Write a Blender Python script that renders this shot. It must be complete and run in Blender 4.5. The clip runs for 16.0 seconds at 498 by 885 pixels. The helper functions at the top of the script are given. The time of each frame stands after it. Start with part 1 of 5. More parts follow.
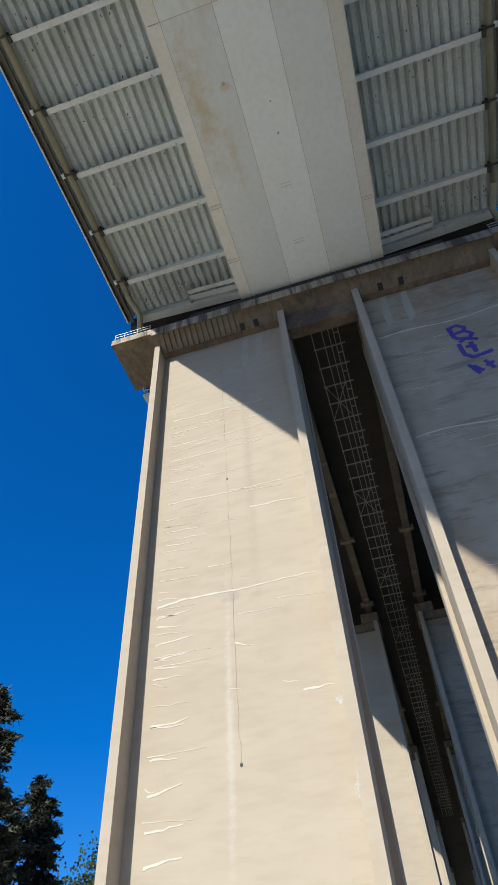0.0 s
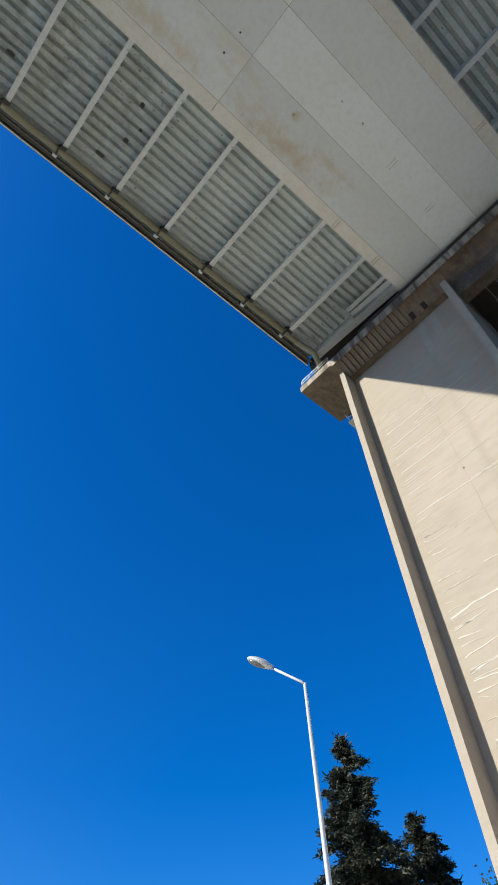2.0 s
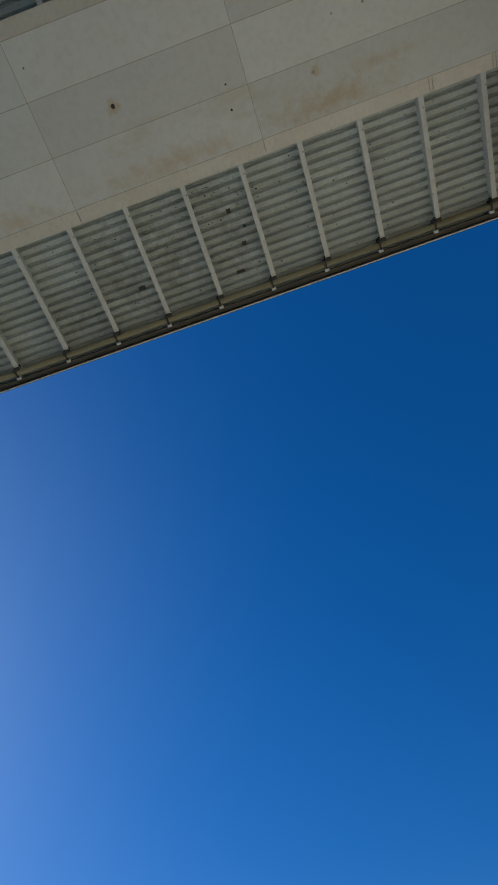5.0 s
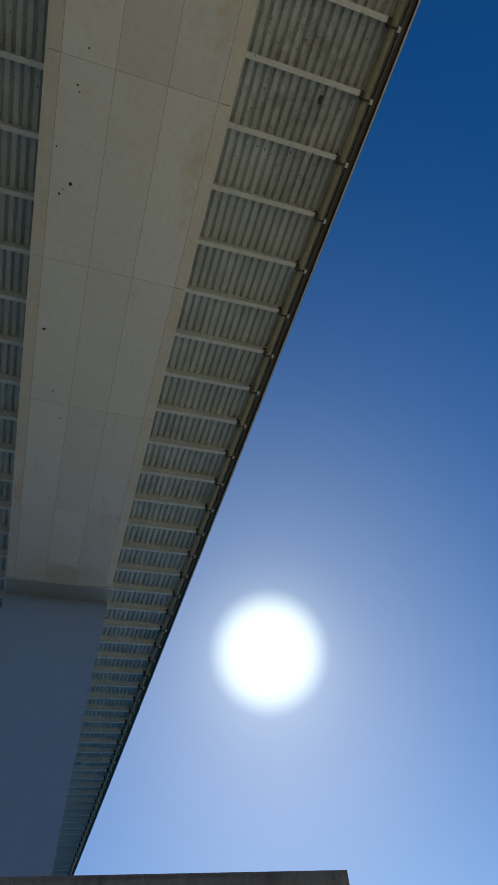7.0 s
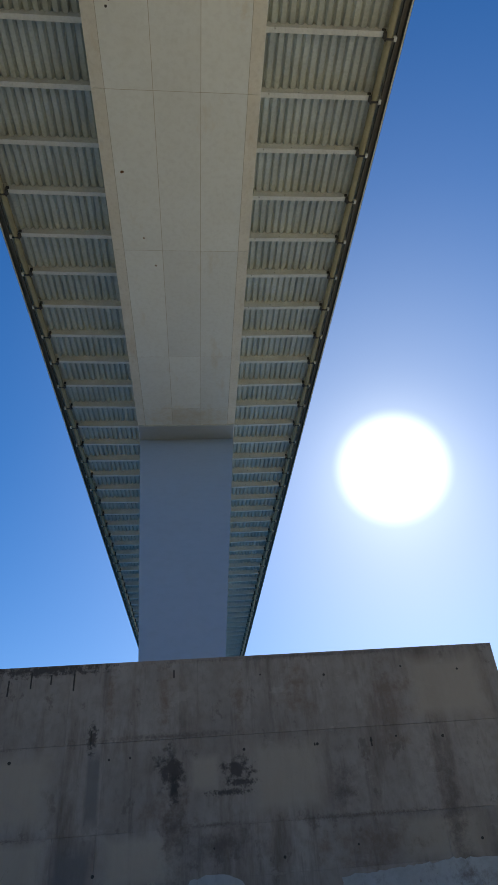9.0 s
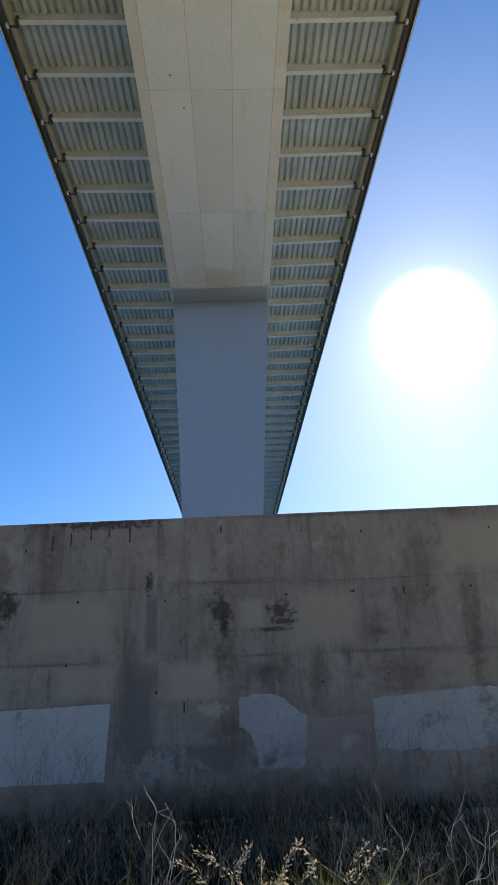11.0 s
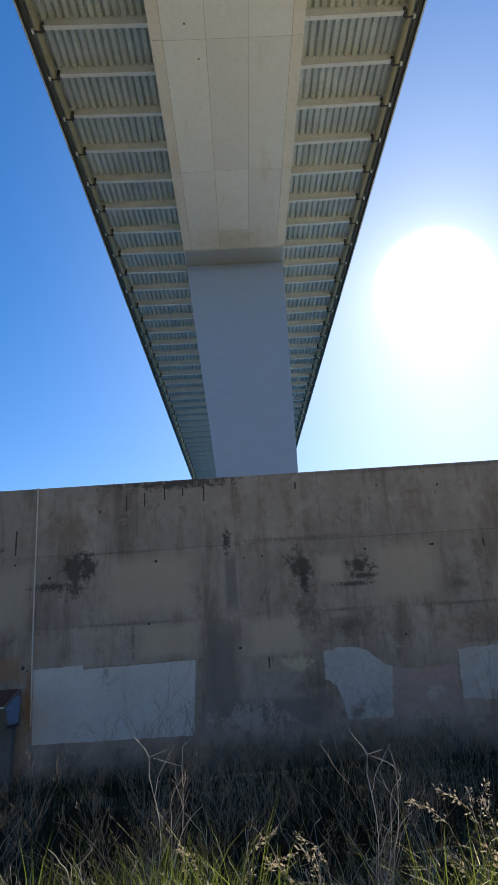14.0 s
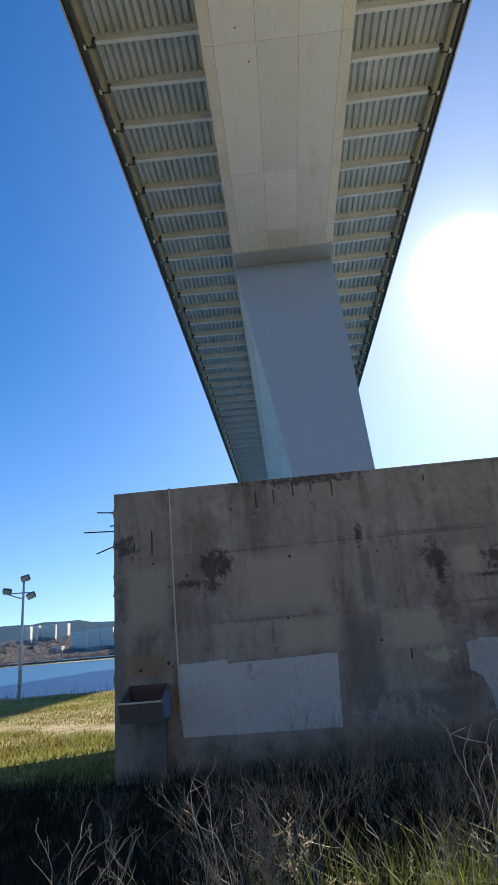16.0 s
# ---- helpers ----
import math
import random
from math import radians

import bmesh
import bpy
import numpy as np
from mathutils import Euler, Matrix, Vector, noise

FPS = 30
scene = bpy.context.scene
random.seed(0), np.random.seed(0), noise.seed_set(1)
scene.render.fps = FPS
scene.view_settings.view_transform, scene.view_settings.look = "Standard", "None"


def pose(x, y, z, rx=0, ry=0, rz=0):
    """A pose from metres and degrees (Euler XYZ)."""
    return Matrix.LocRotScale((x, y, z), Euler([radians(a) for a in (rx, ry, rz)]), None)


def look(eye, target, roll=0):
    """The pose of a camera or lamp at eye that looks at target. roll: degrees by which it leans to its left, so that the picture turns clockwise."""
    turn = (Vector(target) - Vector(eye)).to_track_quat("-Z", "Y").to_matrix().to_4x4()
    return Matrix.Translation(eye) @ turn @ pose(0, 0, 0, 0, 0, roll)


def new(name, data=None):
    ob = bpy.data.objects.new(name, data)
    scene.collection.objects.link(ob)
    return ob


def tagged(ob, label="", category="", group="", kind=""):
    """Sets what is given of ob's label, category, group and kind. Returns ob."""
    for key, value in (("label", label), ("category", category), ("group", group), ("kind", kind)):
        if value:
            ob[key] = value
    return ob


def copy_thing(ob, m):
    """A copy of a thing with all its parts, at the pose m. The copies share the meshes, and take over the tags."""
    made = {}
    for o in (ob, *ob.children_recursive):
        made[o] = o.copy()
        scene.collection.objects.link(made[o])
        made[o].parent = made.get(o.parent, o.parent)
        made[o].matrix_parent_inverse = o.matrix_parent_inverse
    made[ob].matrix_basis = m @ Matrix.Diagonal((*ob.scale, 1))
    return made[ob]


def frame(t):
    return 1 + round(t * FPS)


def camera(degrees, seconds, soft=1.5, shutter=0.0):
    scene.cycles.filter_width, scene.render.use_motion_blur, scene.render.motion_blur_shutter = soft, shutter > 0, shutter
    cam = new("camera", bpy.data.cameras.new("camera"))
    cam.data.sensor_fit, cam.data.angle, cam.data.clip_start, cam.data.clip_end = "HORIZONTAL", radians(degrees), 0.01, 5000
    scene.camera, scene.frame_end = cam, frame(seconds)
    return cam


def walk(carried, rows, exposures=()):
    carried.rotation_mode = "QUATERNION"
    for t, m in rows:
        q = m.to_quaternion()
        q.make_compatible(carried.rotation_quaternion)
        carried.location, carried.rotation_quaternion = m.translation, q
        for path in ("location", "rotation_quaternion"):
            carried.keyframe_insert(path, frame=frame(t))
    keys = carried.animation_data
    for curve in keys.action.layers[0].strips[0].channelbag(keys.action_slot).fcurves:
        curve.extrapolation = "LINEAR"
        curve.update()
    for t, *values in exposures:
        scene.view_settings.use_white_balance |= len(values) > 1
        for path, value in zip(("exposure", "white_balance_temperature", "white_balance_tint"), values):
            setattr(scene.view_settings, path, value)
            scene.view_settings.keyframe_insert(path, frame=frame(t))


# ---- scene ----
cam = camera(45.16, 16.0, soft=1.6)
PATH = [
    (0, 0.103, 2.376, 1.678, 137.68, 2.66, -163.01),
    (0.5, 0.020, 2.281, 1.660, 138.12, 2.93, -157.39),
    (1, -0.097, 2.340, 1.634, 139.02, 2.48, -149.19),
    (1.5, -0.234, 2.400, 1.630, 140.09, 2.01, -138.61),
    (2, -0.312, 2.492, 1.619, 141.34, 2.42, -131.11),
    (2.5, -0.264, 2.540, 1.607, 142.78, 3.59, -124.12),
    (3, -0.255, 2.393, 1.583, 145.59, 5.99, -114.03),
    (3.5, 0.206, 2.634, 1.620, 148.12, 4.15, -104.59),
    (3.7, 0.275, 2.653, 1.617, 148.95, 4.22, -100.39),
    (5.8, 0.769, 3.337, 1.580, 148.46, 4.90, -48.12),
    (6, 0.752, 3.341, 1.583, 147.62, 3.81, -40.88),
    (6.5, 0.817, 3.368, 1.610, 144.92, 5.16, -25.37),
    (7, 0.661, 3.609, 1.641, 139.45, 4.94, -16.88),
    (7.6, 0.724, 3.594, 1.626, 133.16, 4.85, -7.92),
    (8, 0.589, 3.654, 1.630, 129.49, 4.05, -6.06),
    (8.5, 0.601, 3.737, 1.613, 126.12, 3.60, -4.57),
    (9, 0.639, 3.876, 1.605, 124.40, 3.75, -3.93),
    (9.5, 0.591, 3.874, 1.604, 119.92, 3.44, -3.68),
    (11.8, 0.327, 3.683, 1.617, 110.66, 2.24, -0.22),
    (12, 0.282, 3.688, 1.609, 110.65, 2.18, -0.27),
    (12.5, 0.053, 3.828, 1.583, 110.58, 1.87, -0.08),
    (13, -0.289, 3.849, 1.552, 110.05, 1.79, -0.27),
    (13.5, -0.638, 3.939, 1.541, 109.34, 2.12, -0.33),
    (14, -1.000, 4.034, 1.555, 108.36, 3.51, -0.20),
    (14.5, -1.449, 3.992, 1.568, 108.14, 4.30, -0.24),
    (15, -1.921, 4.031, 1.552, 108.33, 4.77, 0.74),
    (15.5, -2.389, 3.948, 1.547, 108.57, 4.88, 2.09),
    (16, -2.866, 3.868, 1.547, 108.69, 4.44, 3.92),
]
walk(cam, [(t, pose(x, y, z, rx, ry, rz)) for t, x, y, z, rx, ry, rz in PATH],
     exposures=[(0.0, 0.5, 6800, 7), (1.5, 0.5, 6750, 7), (3.0, 0.72, 6800, 6), (3.7, 0.8, 6800, 6), (5.8, -0.5, 7900, 3), (6.6, -0.5, 8000, 3), (8.0, -0.06, 8400, 5), (9.5, 0.34, 8800, 6), (12.0, 0.70, 9400, 7), (16.0, 0.70, 9600, 7)])

# ---- daylight ----
SUN_AZ, SUN_EL = radians(21.8), radians(29.9)      # from +y towards +x
sun_dir = Vector((math.sin(SUN_AZ) * math.cos(SUN_EL), math.cos(SUN_AZ) * math.cos(SUN_EL), math.sin(SUN_EL)))
world = bpy.data.worlds.new("sky")
scene.world = world
world.use_nodes = True
wt = world.node_tree
wt.nodes.clear()
w_out = wt.nodes.new("ShaderNodeOutputWorld")
w_bg = wt.nodes.new("ShaderNodeBackground")
w_sky = wt.nodes.new("ShaderNodeTexSky")
w_sky.sky_type = "NISHITA"
w_sky.sun_disc = False
w_sky.sun_elevation, w_sky.sun_rotation = SUN_EL, SUN_AZ
w_sky.air_density, w_sky.dust_density, w_sky.ozone_density = 1.0, 0.16, 4.0
w_sky.altitude = 700
w_hue = wt.nodes.new("ShaderNodeHueSaturation")
w_hue.inputs["Saturation"].default_value = 1.37
w_hue.inputs["Hue"].default_value = 0.512
wt.links.new(w_sky.outputs[0], w_hue.inputs["Color"])
w_bg.inputs["Strength"].default_value = 0.15
# the sun's bright aureole in the hazy air
w_co = wt.nodes.new("ShaderNodeTexCoord")
w_dot = wt.nodes.new("ShaderNodeVectorMath")
w_dot.operation = "DOT_PRODUCT"
w_dot.inputs[1].default_value = sun_dir
wt.links.new(w_co.outputs["Generated"], w_dot.inputs[0])
# clear dry air: the pale band at the horizon lies lower than the sky model puts it
w_lift = wt.nodes.new("ShaderNodeMapping")
w_lift.inputs["Location"].default_value = (0, 0, 0.10)
w_unit = wt.nodes.new("ShaderNodeVectorMath")
w_unit.operation = "NORMALIZE"
wt.links.new(w_co.outputs["Generated"], w_lift.inputs["Vector"])
wt.links.new(w_lift.outputs[0], w_unit.inputs[0])
wt.links.new(w_unit.outputs[0], w_sky.inputs["Vector"])


def w_math(op, a, b):
    n = wt.nodes.new("ShaderNodeMath")
    n.operation = op
    for i, v in enumerate((a, b)):
        if isinstance(v, (int, float)):
            n.inputs[i].default_value = v
        else:
            wt.links.new(v, n.inputs[i])
    return n.outputs[0]


w_c = w_math("MAXIMUM", w_dot.outputs["Value"], 0.0)
w_disc = wt.nodes.new("ShaderNodeMapRange")
w_disc.interpolation_type = "SMOOTHSTEP"
w_disc.inputs["From Min"].default_value, w_disc.inputs["From Max"].default_value = math.cos(radians(5.8)), math.cos(radians(1.2))
w_disc.inputs["To Max"].default_value = 7.0
wt.links.new(w_c, w_disc.inputs["Value"])
w_halo = w_math("ADD", w_math("MULTIPLY", w_math("POWER", w_c, 240.0), 2.2), w_math("MULTIPLY", w_math("POWER", w_c, 35.0), 0.6))
w_glow = w_math("ADD", w_disc.outputs[0], w_halo)
w_tint = wt.nodes.new("ShaderNodeMix")
w_tint.data_type = "RGBA"
w_tint.blend_type = "ADD"
w_tint.inputs["Factor"].default_value = 1.0
wt.links.new(w_hue.outputs[0], w_tint.inputs[6])
w_col = wt.nodes.new("ShaderNodeVectorMath")
w_col.operation = "SCALE"
w_col.inputs[0].default_value = (0.84, 0.98, 1.0)
wt.links.new(w_glow, w_col.inputs["Scale"])
wt.links.new(w_col.outputs[0], w_tint.inputs[7])
# the wide pale blue veil on the sun's side of the sky
w_veil = wt.nodes.new("ShaderNodeVectorMath")
w_veil.operation = "SCALE"
w_veil.inputs[0].default_value = (0.80, 0.93, 1.0)
wt.links.new(w_math("MULTIPLY", w_math("POWER", w_c, 9.0), 1.25), w_veil.inputs["Scale"])
w_both = wt.nodes.new("ShaderNodeVectorMath")
w_both.operation = "ADD"
wt.links.new(w_tint.outputs[2], w_both.inputs[0])
wt.links.new(w_veil.outputs[0], w_both.inputs[1])
# warm dust low over the horizon on the sun's side
w_sep = wt.nodes.new("ShaderNodeSeparateXYZ")
wt.links.new(w_co.outputs["Generated"], w_sep.inputs[0])
w_low = w_math("POWER", w_math("SUBTRACT", 1.0, w_math("MAXIMUM", w_sep.outputs["Z"], 0.0)), 4.0)
w_dust = wt.nodes.new("ShaderNodeVectorMath")
w_dust.operation = "SCALE"
w_dust.inputs[0].default_value = (0.95, 0.62, 0.12)
wt.links.new(w_math("MULTIPLY", w_math("MULTIPLY", w_low, w_c), 1.1), w_dust.inputs["Scale"])
w_all = wt.nodes.new("ShaderNodeVectorMath")
w_all.operation = "ADD"
wt.links.new(w_both.outputs[0], w_all.inputs[0])
wt.links.new(w_dust.outputs[0], w_all.inputs[1])
wt.links.new(w_all.outputs[0], w_bg.inputs["Color"])
wt.links.new(w_bg.outputs[0], w_out.inputs[0])

sun = new("sun", bpy.data.lights.new("sun", "SUN"))
sun.data.energy, sun.data.angle, sun.data.color = 4.5, radians(0.53), (1.0, 0.975, 0.935)
sun.matrix_world = look((0, 0, 0), tuple(-sun_dir))


# ---- materials ----
def material(name, base, dark=None, rough=0.7, metal=0.0, scale=1.0, fine=12.0, mix=0.35, bump=0.15, spread=0.0, stretch=(1, 1, 1),
             stain=None, stain_scale=0.5, stain_lo=0.55, stain_hi=0.7, stain_stretch=(1, 1, 1), bump_scale=None, spots=(), thin=0.0, gloss=0.5, island=0.0, layers=()):
    """Painted, cast or grown surface: broad and fine variation, stains of their own colour, relief."""
    m = bpy.data.materials.new(name)
    m.use_nodes = True
    nt = m.node_tree
    b = nt.nodes["Principled BSDF"]
    b.inputs["Roughness"].default_value, b.inputs["Metallic"].default_value = rough, metal
    b.inputs["Specular IOR Level"].default_value = gloss
    dark = dark or tuple(c * 0.6 for c in base)
    co = nt.nodes.new("ShaderNodeTexCoord")

    def mapped(st):
        mp = nt.nodes.new("ShaderNodeMapping")
        mp.inputs["Scale"].default_value = st
        nt.links.new(co.outputs["Object"], mp.inputs[0])
        return mp.outputs[0]

    def noise_of(sc, det, vec, rg=0.6):
        n = nt.nodes.new("ShaderNodeTexNoise")
        n.inputs["Scale"].default_value, n.inputs["Detail"].default_value, n.inputs["Roughness"].default_value = sc, det, rg
        nt.links.new(vec, n.inputs["Vector"])
        return n.outputs["Fac"]

    def ramp(fac, lo, hi, top=1.0):
        r = nt.nodes.new("ShaderNodeMapRange")
        r.inputs["From Min"].default_value, r.inputs["From Max"].default_value, r.inputs["To Max"].default_value = lo, hi, top
        nt.links.new(fac, r.inputs[0])
        return r.outputs[0]

    def blend(fac, a, c):
        x = nt.nodes.new("ShaderNodeMix")
        x.data_type = "RGBA"
        nt.links.new(fac, x.inputs["Factor"])
        for i, v in ((6, a), (7, c)):
            if isinstance(v, tuple):
                x.inputs[i].default_value = (*v, 1)
            else:
                nt.links.new(v, x.inputs[i])
        return x.outputs[2]

    vec = mapped(stretch)
    big, small = noise_of(scale, 4, vec), noise_of(fine, 5, vec)
    col = blend(ramp(big, 0.35, 0.7, mix * 1.6), base, dark)
    col = blend(ramp(small, 0.45, 0.75, mix), col, tuple(c * 0.8 for c in dark))
    if stain:
        col = blend(ramp(noise_of(stain_scale, 6, mapped(stain_stretch), 0.68), stain_lo, stain_hi), col, stain)
    # further layers of runs and blotches: colour, scale, stretch, from, to, strength
    for tone, sc, st, lo, hi, top in layers:
        col = blend(ramp(noise_of(sc, 7, mapped(st), 0.7), lo, hi, top), col, tone)
    for place, reach, tone, ragged, *form in spots:
        v1 = nt.nodes.new("ShaderNodeVectorMath")
        v1.operation = "SUBTRACT"
        v1.inputs[1].default_value = place
        v2 = nt.nodes.new("ShaderNodeVectorMath")
        v2.operation = "DIVIDE"
        v2.inputs[1].default_value = reach
        v3 = nt.nodes.new("ShaderNodeVectorMath")
        v3.operation = "LENGTH"
        nt.links.new(co.outputs["Object"], v1.inputs[0])
        nt.links.new(v1.outputs[0], v2.inputs[0])
        dist = v3.outputs["Value"]
        if form and len(form) == 1:
            # a block with square corners on an upright face
            va = nt.nodes.new("ShaderNodeVectorMath")
            va.operation = "ABSOLUTE"
            sx = nt.nodes.new("ShaderNodeSeparateXYZ")
            mx = nt.nodes.new("ShaderNodeMath")
            mx.operation = "MAXIMUM"
            nt.links.new(v2.outputs[0], va.inputs[0])
            nt.links.new(va.outputs[0], sx.inputs[0])
            nt.links.new(sx.outputs["X"], mx.inputs[0])
            nt.links.new(sx.outputs["Z"], mx.inputs[1])
            dist = mx.outputs[0]
        else:
            nt.links.new(v2.outputs[0], v3.inputs[0])
        ma = nt.nodes.new("ShaderNodeMath")
        ma.operation = "MULTIPLY_ADD"
        nt.links.new(ramp(noise_of(1.1 / min(1.0, min(reach)), 8, mapped((1, 1, 1)), 0.75), 0.34, 0.66), ma.inputs[0])
        ma.inputs[1].default_value = ragged
        nt.links.new(dist, ma.inputs[2])
        r = nt.nodes.new("ShaderNodeMapRange")
        r.inputs["From Min"].default_value, r.inputs["From Max"].default_value = 1.0 + ragged * 0.5, 0.6 + ragged * 0.4
        if form and form[-1] == "soft":
            r.interpolation_type = "SMOOTHSTEP"
            r.inputs["From Min"].default_value, r.inputs["From Max"].default_value = 1.0 + ragged * 0.6, ragged * 0.2
        r.inputs["To Max"].default_value = form[0] if form else 0.85
        nt.links.new(ma.outputs[0], r.inputs[0])
        col = blend(r.outputs[0], col, tone)
    if island:
        geo = nt.nodes.new("ShaderNodeNewGeometry")
        hv = nt.nodes.new("ShaderNodeHueSaturation")
        mr = nt.nodes.new("ShaderNodeMapRange")
        mr.inputs["To Min"].default_value, mr.inputs["To Max"].default_value = 1 - island, 1 + island
        nt.links.new(geo.outputs["Random Per Island"], mr.inputs[0])
        nt.links.new(mr.outputs[0], hv.inputs["Value"])
        nt.links.new(col, hv.inputs["Color"])
        col = hv.outputs[0]
    if spread:
        info = nt.nodes.new("ShaderNodeObjectInfo")
        hs = nt.nodes.new("ShaderNodeHueSaturation")
        nt.links.new(col, hs.inputs["Color"])
        nt.links.new(ramp(info.outputs["Random"], 0, 1, 2 * spread), hs.inputs["Value"])
        for n in nt.nodes:
            if n.type == "MAP_RANGE" and n.outputs[0].is_linked and n.outputs[0].links[0].to_node == hs:
                n.inputs["To Min"].default_value, n.inputs["To Max"].default_value = 1 - spread, 1 + spread
        col = hs.outputs[0]
    nt.links.new(col, b.inputs["Base Color"])
    if thin:
        tr = nt.nodes.new("ShaderNodeBsdfTranslucent")
        nt.links.new(col, tr.inputs["Color"])
        ms = nt.nodes.new("ShaderNodeMixShader")
        ms.inputs[0].default_value = thin
        nt.links.new(b.outputs[0], ms.inputs[1])
        nt.links.new(tr.outputs[0], ms.inputs[2])
        nt.links.new(ms.outputs[0], nt.nodes["Material Output"].inputs["Surface"])
    if bump:
        bp = nt.nodes.new("ShaderNodeBump")
        bp.inputs["Strength"].default_value, bp.inputs["Distance"].default_value = bump, 0.05
        nt.links.new(noise_of(bump_scale or fine, 5, vec), bp.inputs["Height"])
        nt.links.new(bp.outputs[0], b.inputs["Normal"])
    return m


RUSTY = (0.68, 0.60, 0.46)
OCHRE = (0.60, 0.47, 0.28)
STEEL = material("steel_paint", (0.78, 0.82, 0.82), (0.72, 0.74, 0.71), 0.5, scale=0.25, fine=3, mix=0.3, bump=0.04, spread=0.07,
                 stain=(0.64, 0.57, 0.44), stain_scale=0.22, stain_lo=0.60, stain_hi=0.80, stain_stretch=(1, 0.35, 1),
                 spots=[((3.7, -6.0, 40.3), (1.0, 4.8, 3), OCHRE, 0.9, 0.75, "soft"), ((2.6, -9.0, 40.3), (0.5, 2.2, 3), OCHRE, 1.0, 0.5, "soft"), ((3.8, 4.0, 40.3), (0.9, 5.0, 3), OCHRE, 1.0, 0.6, "soft"), ((3.9, 14, 40.3), (0.9, 4.5, 3), OCHRE, 1.0, 0.5, "soft"), ((-4.7, -5.0, 40.3), (0.7, 9, 3), OCHRE, 1.2, 0.3, "soft"), ((0, 54.5, 40.3), (6, 2.2, 3), OCHRE, 1.0, 0.45, "soft"),
                        ((2.0, -5.3, 40.3), (0.35, 0.3, 2), RUSTY, 1.0), ((0.2, 6.0, 40.3), (0.45, 0.45, 2), RUSTY, 1.0), ((-2.0, -18.6, 40.3), (4.5, 0.9, 3), RUSTY, 1.2, 0.7, "soft")])
# the blue-grey look of the leg in shade is put into this paint
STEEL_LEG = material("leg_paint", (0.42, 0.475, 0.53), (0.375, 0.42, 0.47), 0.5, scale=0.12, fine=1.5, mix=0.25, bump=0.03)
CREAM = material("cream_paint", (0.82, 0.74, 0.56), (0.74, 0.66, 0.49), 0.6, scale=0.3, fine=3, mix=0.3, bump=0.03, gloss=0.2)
SEAM = material("seam_paint", (0.50, 0.46, 0.39), (0.38, 0.33, 0.26), 0.8, scale=1.0, fine=8)
BRACKET = material("bracket_paint", (0.77, 0.78, 0.75), (0.60, 0.60, 0.56), 0.6, scale=0.8, fine=6, mix=0.4, bump=0.08,
                   stain=(0.20, 0.17, 0.13), stain_scale=1.6, stain_lo=0.62, stain_hi=0.72)
GRIME = (0.20, 0.19, 0.165)
TROUGH = material("trough_paint", (0.60, 0.65, 0.635), (0.40, 0.435, 0.42), 0.6, scale=0.35, fine=5, mix=0.45, bump=0.06, spread=0.08,
                  stain=(0.24, 0.20, 0.15), stain_scale=0.8, stain_lo=0.70, stain_hi=0.82, stain_stretch=(3, 1, 1),
                  spots=[((9.5, 6.0, 44.5), (4.2, 1.9, 2), GRIME, 2.0, 0.6, "soft"), ((9.5, 9.8, 44.5), (4.0, 1.9, 2), GRIME, 2.0, 0.6, "soft"), ((9.5, 1.8, 44.5), (4.0, 1.4, 2), GRIME, 2.2, 0.55, "soft"), ((12, 14.0, 44.5), (3, 1.8, 2), GRIME, 2.0, 0.55, "soft")])
NEAR_BLACK = material("sooty_steel", (0.018, 0.016, 0.015), (0.03, 0.026, 0.022), 0.8, scale=2, fine=8)
DARK_STEEL = material("dark_steel", (0.06, 0.055, 0.05), (0.04, 0.035, 0.03), 0.7, scale=2, fine=10)
PIPE = material("pipe_paint", (0.36, 0.33, 0.22), (0.25, 0.225, 0.15), 0.55, scale=0.8, fine=6, mix=0.4)
FASCIA = material("fascia_paint", (0.15, 0.14, 0.12), (0.09, 0.08, 0.07), 0.7, scale=0.6, fine=5, mix=0.5, stain=(0.16, 0.13, 0.10), stain_scale=1.0, stain_lo=0.58, stain_hi=0.7)
LIP_PAINT = material("lip_paint", (0.79, 0.77, 0.71), (0.69, 0.65, 0.56), 0.5, scale=0.4, fine=4, mix=0.4, bump=0.05, spread=0.04, stain=(0.62, 0.53, 0.40), stain_scale=0.5, stain_lo=0.56, stain_hi=0.78, stain_stretch=(1, 0.3, 1))
EDGE = material("edge_steel", (0.13, 0.12, 0.10), (0.08, 0.072, 0.06), 0.7, scale=0.6, fine=5)
